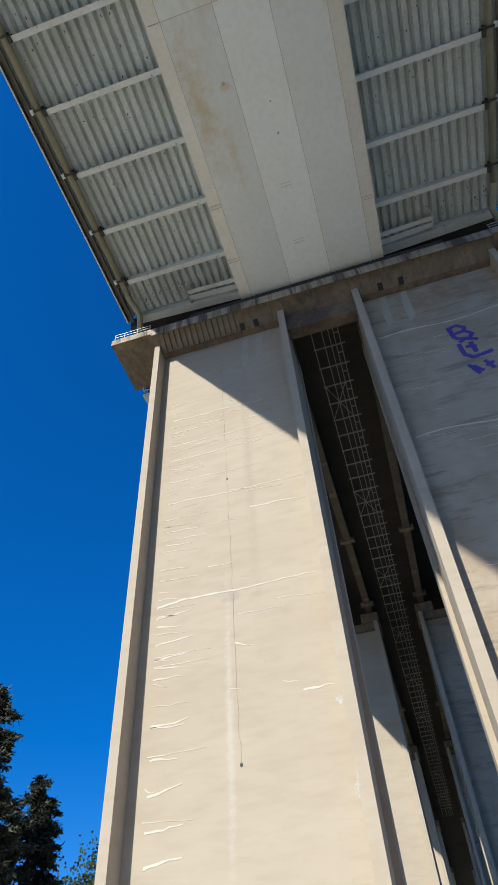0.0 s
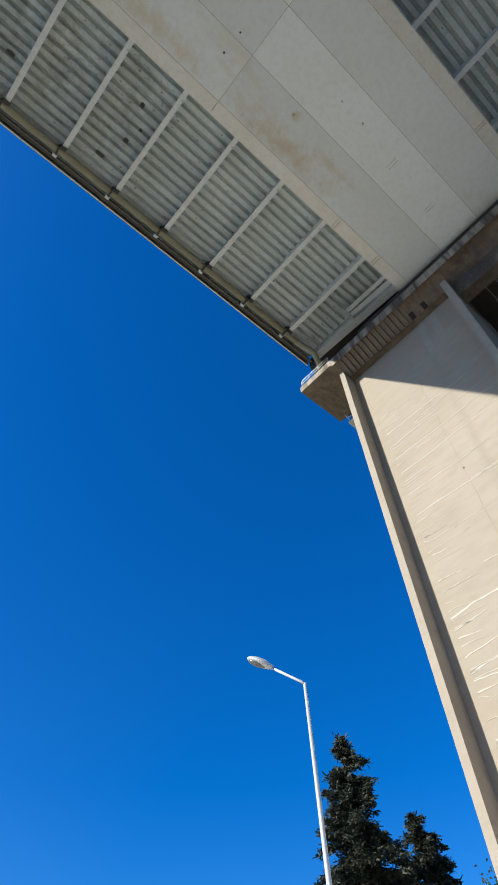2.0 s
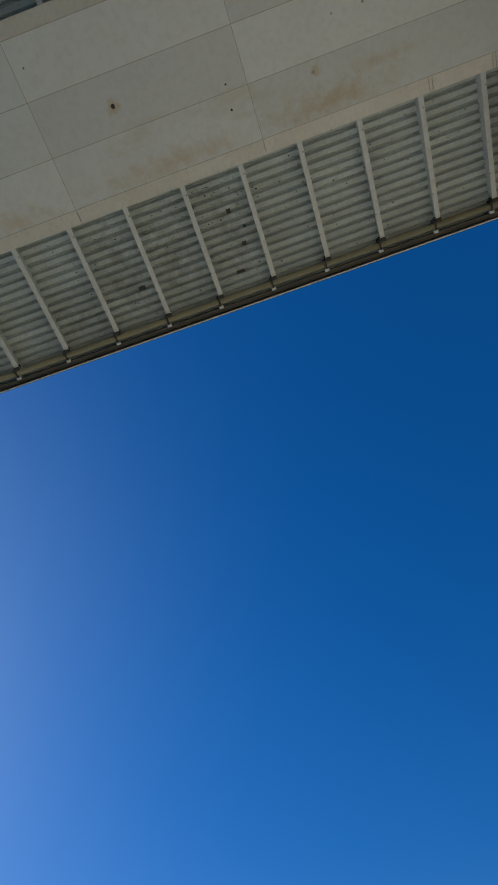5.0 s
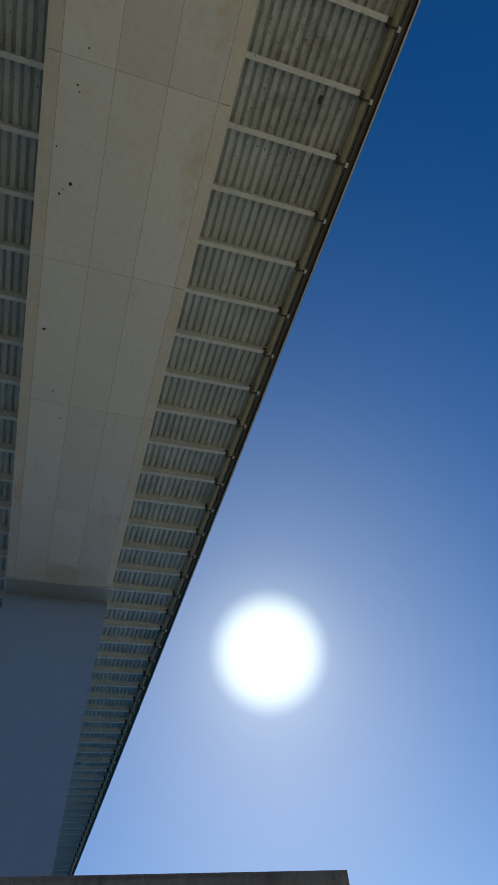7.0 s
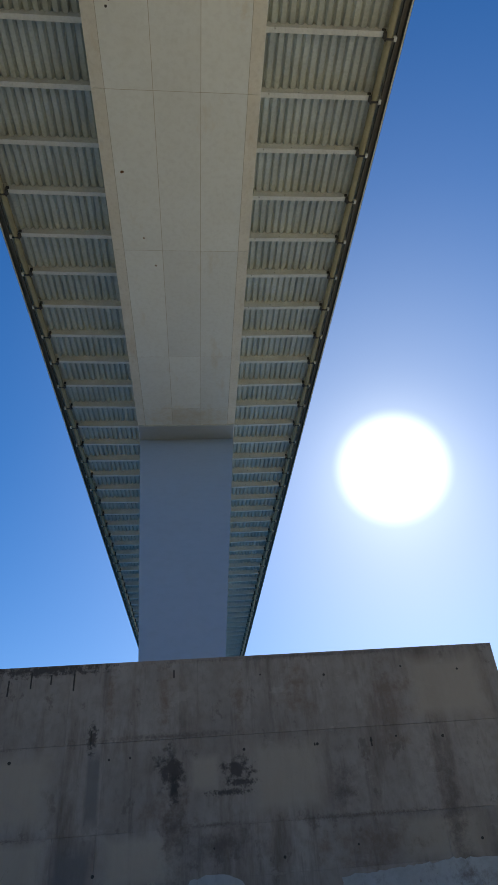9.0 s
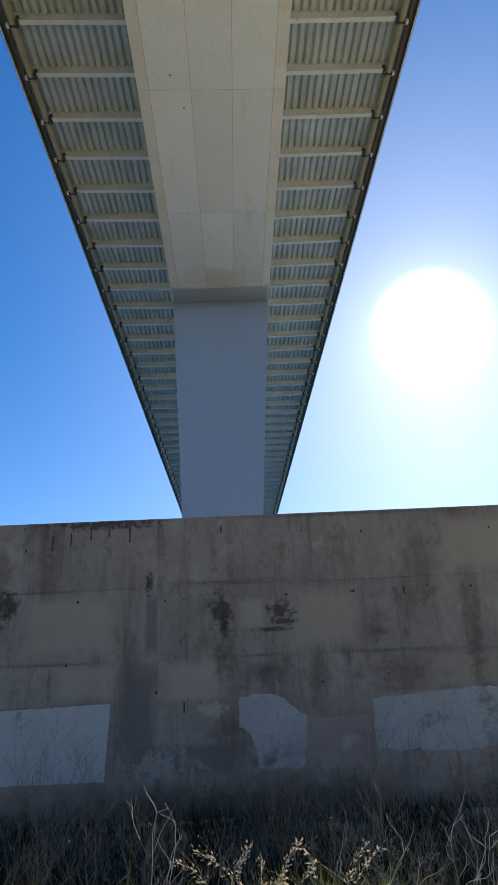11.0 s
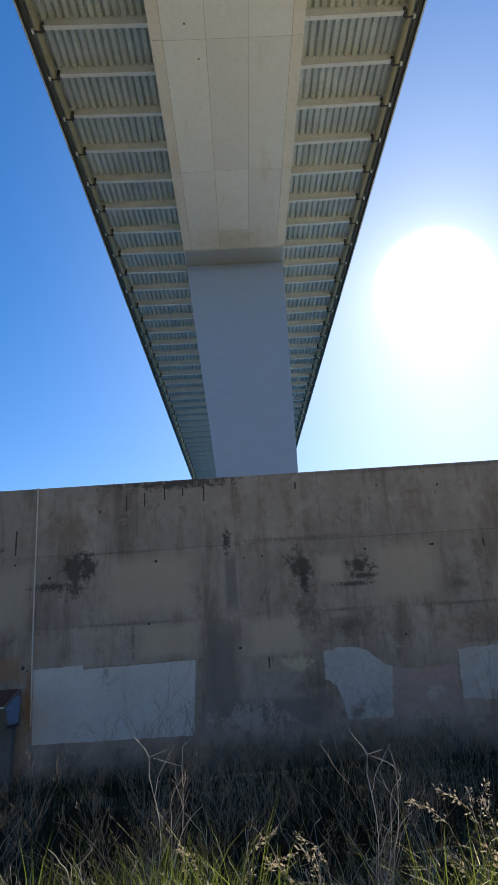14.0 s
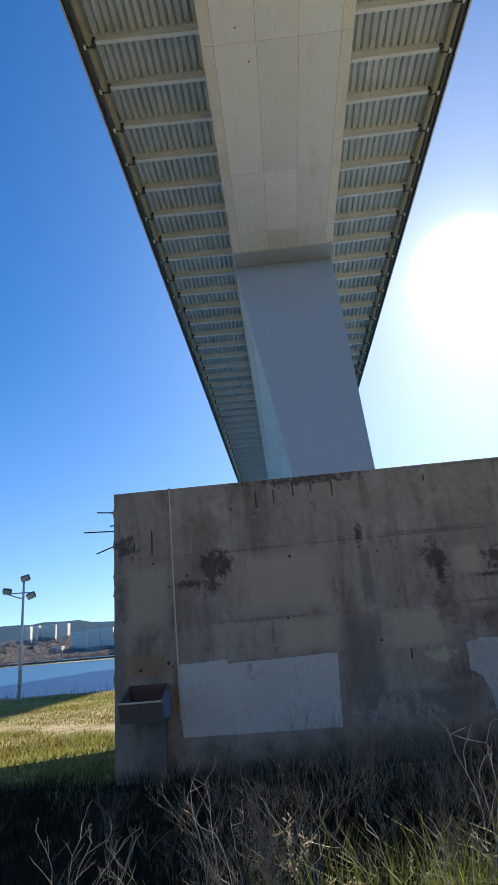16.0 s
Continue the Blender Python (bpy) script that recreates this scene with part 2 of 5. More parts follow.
CONCRETE = material("pier_concrete", (0.38, 0.325, 0.248), (0.33, 0.27, 0.195), 0.85, scale=0.35, fine=2.5, mix=0.35, bump=0.10, stretch=(0.25, 0.6, 1.0),
                    stain=(0.35, 0.30, 0.235), stain_scale=0.5, stain_lo=0.60, stain_hi=0.85, stain_stretch=(1.4, 1, 0.06),
                    spots=[((5.8, -19.9, 25.0), (0.4, 2, 13), (0.30, 0.255, 0.19), 0.6, 0.55, "soft"), ((7.0, -19.9, 17.0), (0.45, 2, 0.35), (0.30, 0.26, 0.21), 1.0),
                           ((7.2, -19.9, 11.5), (0.22, 2, 7.5), (0.44, 0.41, 0.35), 0.9, 0.6, "soft"), ((-7.5, -19.9, 35.6), (4.5, 2, 2.4), (0.30, 0.21, 0.13), 1.6),
                           ((-5, -19.9, 32), (5, 2, 6), (0.36, 0.31, 0.24), 2.0), ((6.8, -19.9, 36.6), (4.4, 2, 1.8), (0.36, 0.30, 0.23), 1.6),
                           # brown ellipse puts the shaded right side's darker, warmer tone into the colour
                           ((-7, -19.9, 24.0), (6, 2, 15), (0.27, 0.22, 0.165), 1.0, 0.75, "soft"), ((2.9, -19.1, 11.6), (0.2, 1, 0.3), (0.42, 0.46, 0.52), 0.8), ((2.75, -19.1, 8.5), (0.2, 1, 0.4), (0.42, 0.46, 0.52), 0.8)])
BOARDED = material("boarded_concrete", (0.38, 0.325, 0.248), (0.33, 0.27, 0.195), 0.85, scale=0.35, fine=2.5, mix=0.35, bump=0.14, stretch=(0.25, 0.6, 1.0),
                   stain=(0.27, 0.20, 0.13), stain_scale=0.35, stain_lo=0.48, stain_hi=0.75, stain_stretch=(0.6, 1, 0.5),
                   layers=[((0.15, 0.115, 0.085), 1.5, (0.16, 1, 1.0), 0.53, 0.64, 0.55), ((0.20, 0.155, 0.11), 3.2, (0.2, 1, 1.2), 0.56, 0.66, 0.4)],
                   spots=[((-7.5, -19.9, 36.2), (4.6, 2, 1.9), (0.26, 0.17, 0.095), 1.4, 0.8, "soft")])
CAP = material("cap_concrete", (0.23, 0.18, 0.125), (0.14, 0.105, 0.075), 0.9, scale=0.6, fine=4, mix=0.5, bump=0.15,
               stain=(0.09, 0.07, 0.052), stain_scale=1.1, stain_lo=0.44, stain_hi=0.76, stain_stretch=(3.0, 1.5, 0.15))
CORBEL = material("corbel_concrete", (0.21, 0.17, 0.12), (0.12, 0.09, 0.065), 0.9, scale=0.8, fine=5, mix=0.5, bump=0.15)
LINTEL = material("lintel_concrete", (0.22, 0.165, 0.11), (0.12, 0.09, 0.065), 0.9, scale=0.7, fine=3, mix=0.6, bump=0.15,
                  stain=(0.075, 0.058, 0.045), stain_scale=0.6, stain_lo=0.45, stain_hi=0.66, stain_stretch=(1, 1, 0.4))
CAP_EDGE = material("edge_concrete", (0.40, 0.34, 0.26), (0.25, 0.205, 0.15), 0.9, scale=0.8, fine=5, mix=0.5, bump=0.15,
                    stain=(0.09, 0.072, 0.058), stain_scale=0.9, stain_lo=0.45, stain_hi=0.58, stain_stretch=(1.7, 1, 0.1))
# both concretes are darkened: the shade under the deck is in their colour
SHADED_CONC = material("deck_concrete", (0.07, 0.058, 0.048), (0.04, 0.034, 0.03), 0.9, scale=0.3, fine=3, mix=0.5)
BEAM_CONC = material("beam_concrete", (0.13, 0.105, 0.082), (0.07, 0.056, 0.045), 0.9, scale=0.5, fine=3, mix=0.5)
LIME = material("lime_streak", (0.55, 0.51, 0.43), (0.44, 0.39, 0.31), 0.9, scale=1, fine=8, mix=0.3)
PAINT_BLUE = material("spray_paint", (0.05, 0.03, 0.27), (0.10, 0.08, 0.33), 0.6, scale=0.8, fine=5)
SOOT = (0.055, 0.047, 0.042)
DAMP = (0.125, 0.10, 0.088)
PALE = (0.40, 0.35, 0.285)
BROWN = (0.20, 0.145, 0.11)
# stains on the wall: middle x, z, half width, half height, raggedness
WALL_SOOT = [(0.17, 2.93, 0.20, 0.27, 1.5), (0.22, 2.62, 0.08, 0.2, 1.3), (1.36, 2.86, 0.22, 0.14, 1.5), (1.42, 2.66, 0.22, 0.05, 1.2), (1.2, 2.52, 0.3, 0.04, 1.5),
             (-4.40, 3.1, 0.22, 0.34, 1.7), (-4.85, 2.83, 0.3, 0.07, 1.7), (-4.12, 3.2, 0.13, 0.22, 1.6), (-6.2, 3.7, 0.2, 0.2, 1.6), (-2.3, 4.80, 1.0, 0.09, 1.7), (-1.3, 3.53, 0.07, 0.2, 1.4)]
WALL_DAMP = [(0.22, 2.0, 0.3, 0.75, 1.3), (0.1, 3.49, 1.7, 0.07, 1.6), (0.95, 2.04, 0.6, 0.05, 1.6), (-3.6, 3.42, 1.3, 0.03, 1.6), (-3.4, 2.02, 1.5, 0.05, 1.8), (3.6, 2.03, 1.7, 0.05, 1.8),
             (0.3, 0.7, 0.5, 0.9, 1.5), (5.2, 2.2, 0.25, 1.4, 1.5), (3.0, 4.83, 3.6, 0.06, 1.5), (-6.3, 2.6, 0.16, 0.7, 1.6), (-3.22, 1.75, 0.05, 0.4, 1.3), (3.3, 2.5, 0.3, 0.5, 1.8), (1.0, 1.75, 0.8, 0.3, 1.9)]
WALL_BROWN = [(0.02, 4.1, 0.16, 0.8, 1.6), (1.46, 4.1, 0.15, 0.7, 1.6), (-4.5, 4.0, 0.5, 0.7, 1.9), (-1.0, 4.3, 0.12, 0.6, 1.6), (2.6, 4.2, 0.3, 0.7, 1.9), (4.4, 3.9, 0.4, 0.9, 1.9), (0.1, 2.3, 0.5, 0.3, 1.8), (3.6, 1.6, 0.9, 0.4, 2.0), (-5.7, 1.25, 0.5, 0.16, 0.9), (2.4, 0.75, 0.5, 0.3, 1.0)]
# lighter and darker rectangular casts: middle x, z, half width, half height
WALL_PALE = [(-0.36, 1.6, 0.74, 0.40), (-2.52, 1.66, 0.67, 0.36), (-2.87, 2.75, 1.08, 0.66), (2.27, 2.72, 0.77, 0.66), (0.77, 2.85, 0.30, 0.32), (-5.75, 2.6, 0.5, 0.75), (4.9, 1.62, 0.9, 0.36), (5.6, 4.1, 0.9, 0.66)]
WALL_PILASTER = [(-1.50, 1.15, 0.36, 0.86), (-1.24, 2.72, 0.14, 0.7), (-0.6, 0.25, 1.3, 0.3)]
WALL_MARKS = [((x, 0, z), (rx, 1, rz), PALE, 0.06, 0.8) for x, z, rx, rz in WALL_PALE]
WALL_MARKS += [((x, 0, z), (rx, 1, rz), (0.16, 0.155, 0.15), 0.05, 0.8) for x, z, rx, rz in WALL_PILASTER]
WALL_MARKS += [((x, 0, z), (rx, 1, rz), BROWN, k, 0.8, "soft") for x, z, rx, rz, k in WALL_BROWN]
WALL_MARKS += [((x, 0, z), (rx, 1, rz), DAMP, k * 0.8, 0.85, "soft") for x, z, rx, rz, k in WALL_DAMP]
WALL_MARKS += [((x, 0, z), (rx * 1.4, 1, rz * 1.4), SOOT, k) for x, z, rx, rz, k in WALL_SOOT]
WALL_MARKS += [((-5.78, 0, 1.32), (0.5, 1, 0.26), (0.30, 0.18, 0.10), 0.5, 0.7), ((-5.2, 0, 0.9), (0.09, 1, 0.6), (0.28, 0.17, 0.10), 0.8)]
# the last of these marks makes the wall darker towards its foot
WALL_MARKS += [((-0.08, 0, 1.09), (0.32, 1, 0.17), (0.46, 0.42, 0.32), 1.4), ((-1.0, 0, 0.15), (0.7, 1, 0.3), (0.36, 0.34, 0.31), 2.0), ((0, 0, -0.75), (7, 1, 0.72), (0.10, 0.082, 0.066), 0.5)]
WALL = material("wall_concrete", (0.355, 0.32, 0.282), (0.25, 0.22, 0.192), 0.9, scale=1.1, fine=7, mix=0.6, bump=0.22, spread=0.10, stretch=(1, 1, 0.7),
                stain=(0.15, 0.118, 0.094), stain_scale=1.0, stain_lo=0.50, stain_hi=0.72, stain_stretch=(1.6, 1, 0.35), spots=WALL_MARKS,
                layers=[((0.12, 0.098, 0.085), 5.0, (1, 1, 0.07), 0.56, 0.70, 0.55), ((0.13, 0.105, 0.09), 2.2, (1, 1, 0.8), 0.585, 0.63, 0.5), ((0.42, 0.38, 0.33), 1.6, (0.7, 1, 1.3), 0.60, 0.64, 0.35),
                        ((0.10, 0.082, 0.07), 14.0, (1, 1, 1), 0.66, 0.70, 0.6), ((0.44, 0.40, 0.35), 9.0, (0.4, 1, 1.5), 0.64, 0.72, 0.35)])
PATCH = material("patch_paint", (0.50, 0.545, 0.55), (0.40, 0.43, 0.435), 0.85, scale=0.8, fine=9, mix=0.35, bump=0.15,
                 stain=(0.25, 0.24, 0.22), stain_scale=1.5, stain_lo=0.62, stain_hi=0.75)
WORN_PATCH = material("worn_patch_paint", (0.43, 0.465, 0.475), (0.32, 0.34, 0.345), 0.85, scale=1.1, fine=9, mix=0.5, bump=0.2,
                      stain=(0.20, 0.185, 0.17), stain_scale=1.6, stain_lo=0.55, stain_hi=0.68,
                      layers=[((0.20, 0.18, 0.165), 7.0, (1, 1, 0.25), 0.60, 0.68, 0.6), ((0.17, 0.15, 0.14), 16.0, (1, 1, 1), 0.64, 0.69, 0.6)])
PINKISH = material("pinkish_paint", (0.36, 0.29, 0.27), (0.28, 0.235, 0.225), 0.85, scale=1.2, fine=7, mix=0.5, bump=0.15,
                   stain=(0.40, 0.385, 0.39), stain_scale=1.3, stain_lo=0.58, stain_hi=0.7)
STAIN = material("black_stain", (0.05, 0.045, 0.04), (0.08, 0.07, 0.06), 0.9, scale=3, fine=14)
PVC = material("white_pipe", (0.56, 0.53, 0.48), (0.5, 0.47, 0.42), 0.5, scale=1, fine=6)
# unseen pale ground added to bounce light upwards, unseen dark ground to cut it
GROUND = material("soil", (0.52, 0.45, 0.33), (0.42, 0.35, 0.24), 0.95, scale=0.25, fine=3, mix=0.5, bump=0.4, gloss=0.1,
                  stain=(0.17, 0.17, 0.075), stain_scale=0.16, stain_lo=0.46, stain_hi=0.56,
                  # the two near-black ellipses put the wall's shade into the soil colour
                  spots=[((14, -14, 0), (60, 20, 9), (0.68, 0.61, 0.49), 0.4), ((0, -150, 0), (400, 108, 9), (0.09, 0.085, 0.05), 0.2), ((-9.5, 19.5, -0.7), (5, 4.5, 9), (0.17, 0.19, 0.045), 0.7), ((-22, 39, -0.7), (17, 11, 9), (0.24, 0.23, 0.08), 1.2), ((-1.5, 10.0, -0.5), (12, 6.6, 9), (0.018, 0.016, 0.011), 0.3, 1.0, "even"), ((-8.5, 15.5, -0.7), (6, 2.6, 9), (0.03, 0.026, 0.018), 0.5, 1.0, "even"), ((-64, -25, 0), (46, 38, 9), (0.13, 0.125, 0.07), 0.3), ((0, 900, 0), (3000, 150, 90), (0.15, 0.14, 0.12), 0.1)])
WATER = material("water", (0.012, 0.12, 0.25), (0.008, 0.085, 0.19), 0.35, gloss=0.15, scale=0.05, fine=0.6, mix=0.3, bump=0.35, bump_scale=1.2)
GALV = material("galvanised", (0.60, 0.61, 0.62), (0.5, 0.5, 0.5), 0.5, 0.3, scale=2, fine=6, mix=0.2, bump=0)
WALKWAY = material("walkway_steel", (0.30, 0.30, 0.29), (0.22, 0.21, 0.19), 0.6, scale=1, fine=6)
BARK = material("bark", (0.10, 0.075, 0.05), (0.05, 0.04, 0.03), 0.95, scale=2, fine=10)
NEEDLE = material("needles", (0.034, 0.042, 0.022), (0.014, 0.019, 0.010), 0.7, scale=0.6, fine=5, mix=0.5, bump=0, spread=0.1)
BROADLEAF = material("broadleaf", (0.05, 0.08, 0.03), (0.03, 0.05, 0.02), 0.7, scale=0.6, fine=5, bump=0)
GRASS = material("grass_blades", (0.19, 0.25, 0.05), (0.095, 0.125, 0.03), 0.5, thin=0.5, scale=0.7, fine=4, mix=0.6, bump=0, gloss=0.25, island=0.65)
STRAW = material("dry_stalks", (0.78, 0.73, 0.65), (0.54, 0.49, 0.43), 0.45, thin=0.3, scale=1.2, fine=6, mix=0.5, bump=0)
RUST = material("rust", (0.20, 0.09, 0.035), (0.1, 0.05, 0.02), 0.9, scale=4, fine=15)


# ---- building helpers ----
def solid(bm, x0, x1, y0, y1, z0, z1, bevel=0.0):
    """A box in a bmesh; z0 and z1 may be functions of y."""
    fz0 = z0 if callable(z0) else (lambda y: z0)
    fz1 = z1 if callable(z1) else (lambda y: z1)
    vs = [bm.verts.new((x, y, f(y))) for f in (fz0, fz1) for y in (y0, y1) for x in (x0, x1)]
    fs = [bm.faces.new([vs[i] for i in q]) for q in ((0, 2, 3, 1), (4, 5, 7, 6), (0, 1, 5, 4), (2, 6, 7, 3), (0, 4, 6, 2), (1, 3, 7, 5))]
    if bevel:
        es = list({e for f in fs for e in f.edges})
        bmesh.ops.bevel(bm, geom=es, offset=bevel, segments=1, affect="EDGES")
    return vs


def prism(bm, poly, axis, a, b):
    """Extrude a polygon of (u, v) along axis from a to b. axis x: (y, z), y: (x, z), z: (x, y)."""
    put = {"x": lambda u, v, w: (w, u, v), "y": lambda u, v, w: (u, w, v), "z": lambda u, v, w: (u, v, w)}[axis]
    one = [bm.verts.new(put(u, v, a)) for u, v in poly]
    two = [bm.verts.new(put(u, v, b)) for u, v in poly]
    n = len(poly)
    bm.faces.new(one)
    bm.faces.new(two[::-1])
    for i in range(n):
        bm.faces.new((one[i], two[i], two[(i + 1) % n], one[(i + 1) % n]))


def tube(bm, pts, r, n=8, r_end=None):
    """A round bar through points, tapering to r_end."""
    pts = [Vector(p) for p in pts]
    r_end = r if r_end is None else r_end
    rings = []
    for i, p in enumerate(pts):
        d = (pts[min(i + 1, len(pts) - 1)] - pts[max(i - 1, 0)]).normalized()
        u = d.orthogonal().normalized()
        if rings:
            u = (last - d * last.dot(d)).normalized()
        last = u
        v = d.cross(u)
        rr = r + (r_end - r) * i / max(1, len(pts) - 1)
        rings.append([bm.verts.new(p + (u * math.cos(2 * math.pi * k / n) + v * math.sin(2 * math.pi * k / n)) * rr) for k in range(n)])
    for a, b in zip(rings, rings[1:]):
        for k in range(n):
            bm.faces.new((a[k], a[(k + 1) % n], b[(k + 1) % n], b[k]))
    bm.faces.new(rings[0][::-1])
    bm.faces.new(rings[-1])


def mesh_of(name, bm, mat, smooth=False):
    bmesh.ops.recalc_face_normals(bm, faces=bm.faces)
    me = bpy.data.meshes.new(name)
    bm.to_mesh(me)
    bm.free()
    me.materials.append(mat)
    if smooth:
        for p in me.polygons:
            p.use_smooth = True
    return me


def part(name, bm, mat, parent=None, label="", smooth=False):
    me = bm if isinstance(bm, bpy.types.Mesh) else mesh_of(name, bm, mat, smooth)
    ob = new(name, me)
    if parent:
        ob.parent = parent
    return tagged(ob, label)


def thing(name, label, category, at=(0, 0, 0), group="", kind=""):
    ob = new(name)
    ob.location = at
    return tagged(ob, label, category, group, kind)


def soup(name, verts, faces, mat, smooth=False):
    me = bpy.data.meshes.new(name)
    me.from_pydata(verts, [], faces)
    me.materials.append(mat)
    if smooth:
        for p in me.polygons:
            p.use_smooth = True
    return me


# ---- ground, water and distance ----
def ground_z(x, y):
    s = min(1.0, max(0.0, (y - 3.0) / 9.0))
    z = -0.74 * s * s * (3 - 2 * s)
    shore = min(1.0, max(0.0, (y - 49.5 - 0.03 * x) / 5.0))
    if y < 740:
        z -= 4.0 * shore
    return z


def build_ground():
    xs = sorted({-3000, -1500, -700, -350, -160, -90, *range(-60, -15, 3), *range(-15, 15, 1), *range(15, 60, 4), 90, 160, 350, 700, 1500, 3000})
    ys = sorted({-3000, -1500, -700, -350, -160, -90, *range(-60, -6, 4), *range(-6, 22, 1), *range(22, 62, 2), 90, 160, 350, 700, 760, 790, 965, 1500, 3000})
    verts = []
    for y in ys:
        for x in xs:
            z = ground_z(x, y)
            if abs(x) < 60 and abs(y) < 60:
                z += 0.07 * noise.noise(Vector((x * 0.35, y * 0.35, 0)))
            if y >= 760:
                z = 0.3 + 0.17 * max(0, min(y, 965) - 790)
            verts.append((x, y, z))
    n = len(xs)
    faces = [(j * n + i, j * n + i + 1, (j + 1) * n + i + 1, (j + 1) * n + i) for j in range(len(ys) - 1) for i in range(n - 1)]
    tagged(new("ground", soup("ground", verts, faces, GROUND, True)), "rough grassy ground with bare sandy soil by the water, darkened for wall shade", "ground", kind="structure")
    bm = bmesh.new()
    solid(bm, -2900, 2900, 50, 757, -3.0, -1.5)
    tagged(new("water", mesh_of("water", bm, WATER)), "blue rippled water of a wide harbour channel", "water", kind="structure")


build_ground()


# ---- the steel bridge ----
def deck_z(y):
    return 43.81 + 0.0278 * y


def box_z(y):
    if y <= 57:
        return deck_z(y) - 3.24 - 0.033 * (y + 10) - 0.06 * ((y + 10) / 50) ** 2
    return box_z(57) + 0.04 * (y - 57)


Y0, Y1 = -19.3, 260.0
SEAMS = [-19.3, -1.45, 10.3, 22.0, 33.65, 45.45, 53.2, 56.0] + [57.5 + 11.7 * i for i in range(18)]
LIP, HALF = 4.35, 5.17
bridge = thing("steel_bridge", "long pale painted steel box girder bridge with bracketed deck", "bridge", kind="structure")


def build_box():
    strips = [(-LIP, -1.45), (-1.45, 1.45), (1.45, LIP)]
    g = 0.014
    for a, b in zip(SEAMS, SEAMS[1:]):
        if a > 200:
            break
        for x0, x1 in strips:
            bm = bmesh.new()
            solid(bm, x0 + g, x1 - g, a + g, b - g, box_z, lambda y: box_z(y) + 0.008)
            part("bottom_plate", bm, STEEL, bridge)
        for s in (-1, 1):
            bm = bmesh.new()
            vs = []
            for y in (a + g, b - g):
                z = box_z(y)
                vs.append([bm.verts.new((s * u, y, v)) for u, v in ((LIP + g, z - 0.01), (HALF, z + 0.10), (HALF, z + 0.14), (LIP + g, z + 0.04))])
            for k in range(4):
                bm.faces.new((vs[0][k], vs[1][k], vs[1][(k + 1) % 4], vs[0][(k + 1) % 4]))
            bm.faces.new(vs[0])
            bm.faces.new(vs[1][::-1])
            part("edge_plate", bm, LIP_PAINT, bridge)
    # backing just above the joints, and the two webs
    bm = bmesh.new()
    ys = [Y0, 57, Y1]
    for a, b in zip(SEAMS, SEAMS[1:]):
        solid(bm, -LIP - 0.06, LIP + 0.06, a, b, lambda y: box_z(y) + 0.010, lambda y: box_z(y) + 0.09)
    part("joint_backing", bm, SEAM, bridge, "brown weathered weld joints")
    for s in (-1, 1):
        bm = bmesh.new()
        for a, b in zip(ys, ys[1:]):
            solid(bm, s * (HALF - 0.12), s * (HALF - 0.02), a, b, lambda y: box_z(y) + 0.13, lambda y: deck_z(y) + 1.07)
        part("web", bm, STEEL, bridge)


build_box()
TR_N, TR_P = 14, 0.585


def build_deck():
    bm = bmesh.new()
    solid(bm, -14.6, 14.6, Y0, Y1, lambda y: deck_z(y) + 1.08, lambda y: deck_z(y) + 1.3)
    part("deck_plate", bm, TROUGH, bridge)
    for s in (-1, 1):
        for i in range(TR_N):
            xc = s * (5.62 + i * TR_P)
            bm = bmesh.new()
            prof = [(-0.262, 1.075), (-0.15, 0.80), (0.15, 0.80), (0.262, 1.075)]
            ends = [[bm.verts.new((xc + u, y, deck_z(y) + v)) for u, v in prof] for y in (Y0 + 0.3, Y1)]
            for k in range(3):
                bm.faces.new((ends[0][k], ends[0][k + 1], ends[1][k + 1], ends[1][k]))
            bm.faces.new(ends[0])
            part("trough_rib", bm, TROUGH, bridge)
        # edge beam, gutter lip and the service pipe
        bm = bmesh.new()
        sl = deck_z
        solid(bm, s * 14.3, s * 14.6, Y0, Y1, lambda y: sl(y) + 0.5, lambda y: sl(y) + 0.56)
        solid(bm, s * 14.2, s * 14.3, Y0, Y1, lambda y: sl(y) + 0.2, lambda y: sl(y) + 0.42)
        part("edge_beam", bm, EDGE, bridge, "dark weathered steel edge beam")
        bm = bmesh.new()
        solid(bm, s * 14.63, s * 14.78, Y0, Y1, lambda y: sl(y) + 0.24, lambda y: sl(y) + 1.45)
        part("fascia", bm, FASCIA, bridge)
        for x0, x1, za, zb in ((14.65, 14.74, 0.17, 0.235), (14.48, 14.54, 0.60, 0.66), (14.57, 14.625, 0.86, 0.90)):
            bm = bmesh.new()
            solid(bm, s * x0, s * x1, Y0, Y1, lambda y: sl(y) + za, lambda y: sl(y) + zb)
            part("edge_strip", bm, LIP_PAINT, bridge, "pale worn edge strip")
        bm = bmesh.new()
        tube(bm, [(s * 13.72, Y0 + 2.2, deck_z(Y0) + 0.30), (s * 13.72, Y1, deck_z(Y1) + 0.24)], 0.235, 12)
        part("service_pipe", bm, PIPE, bridge, "olive painted service pipe", True)
        bm = bmesh.new()
        z = deck_z(Y0)
        tube(bm, [(s * 13.72, Y0 + 2.25, z + 0.3), (s * 13.72, Y0 + 1.7, z + 0.25), (s * 13.5, Y0 + 1.3, z - 0.1), (s * 13.3, Y0 + 0.8, z - 0.5), (s * 13.45, Y0 + 0.3, z - 0.85), (s * 13.75, Y0 - 0.3, z - 0.95)], 0.235, 12)
        part("pipe_bend", bm, PIPE, bridge, "olive painted pipe bend", True)


build_deck()


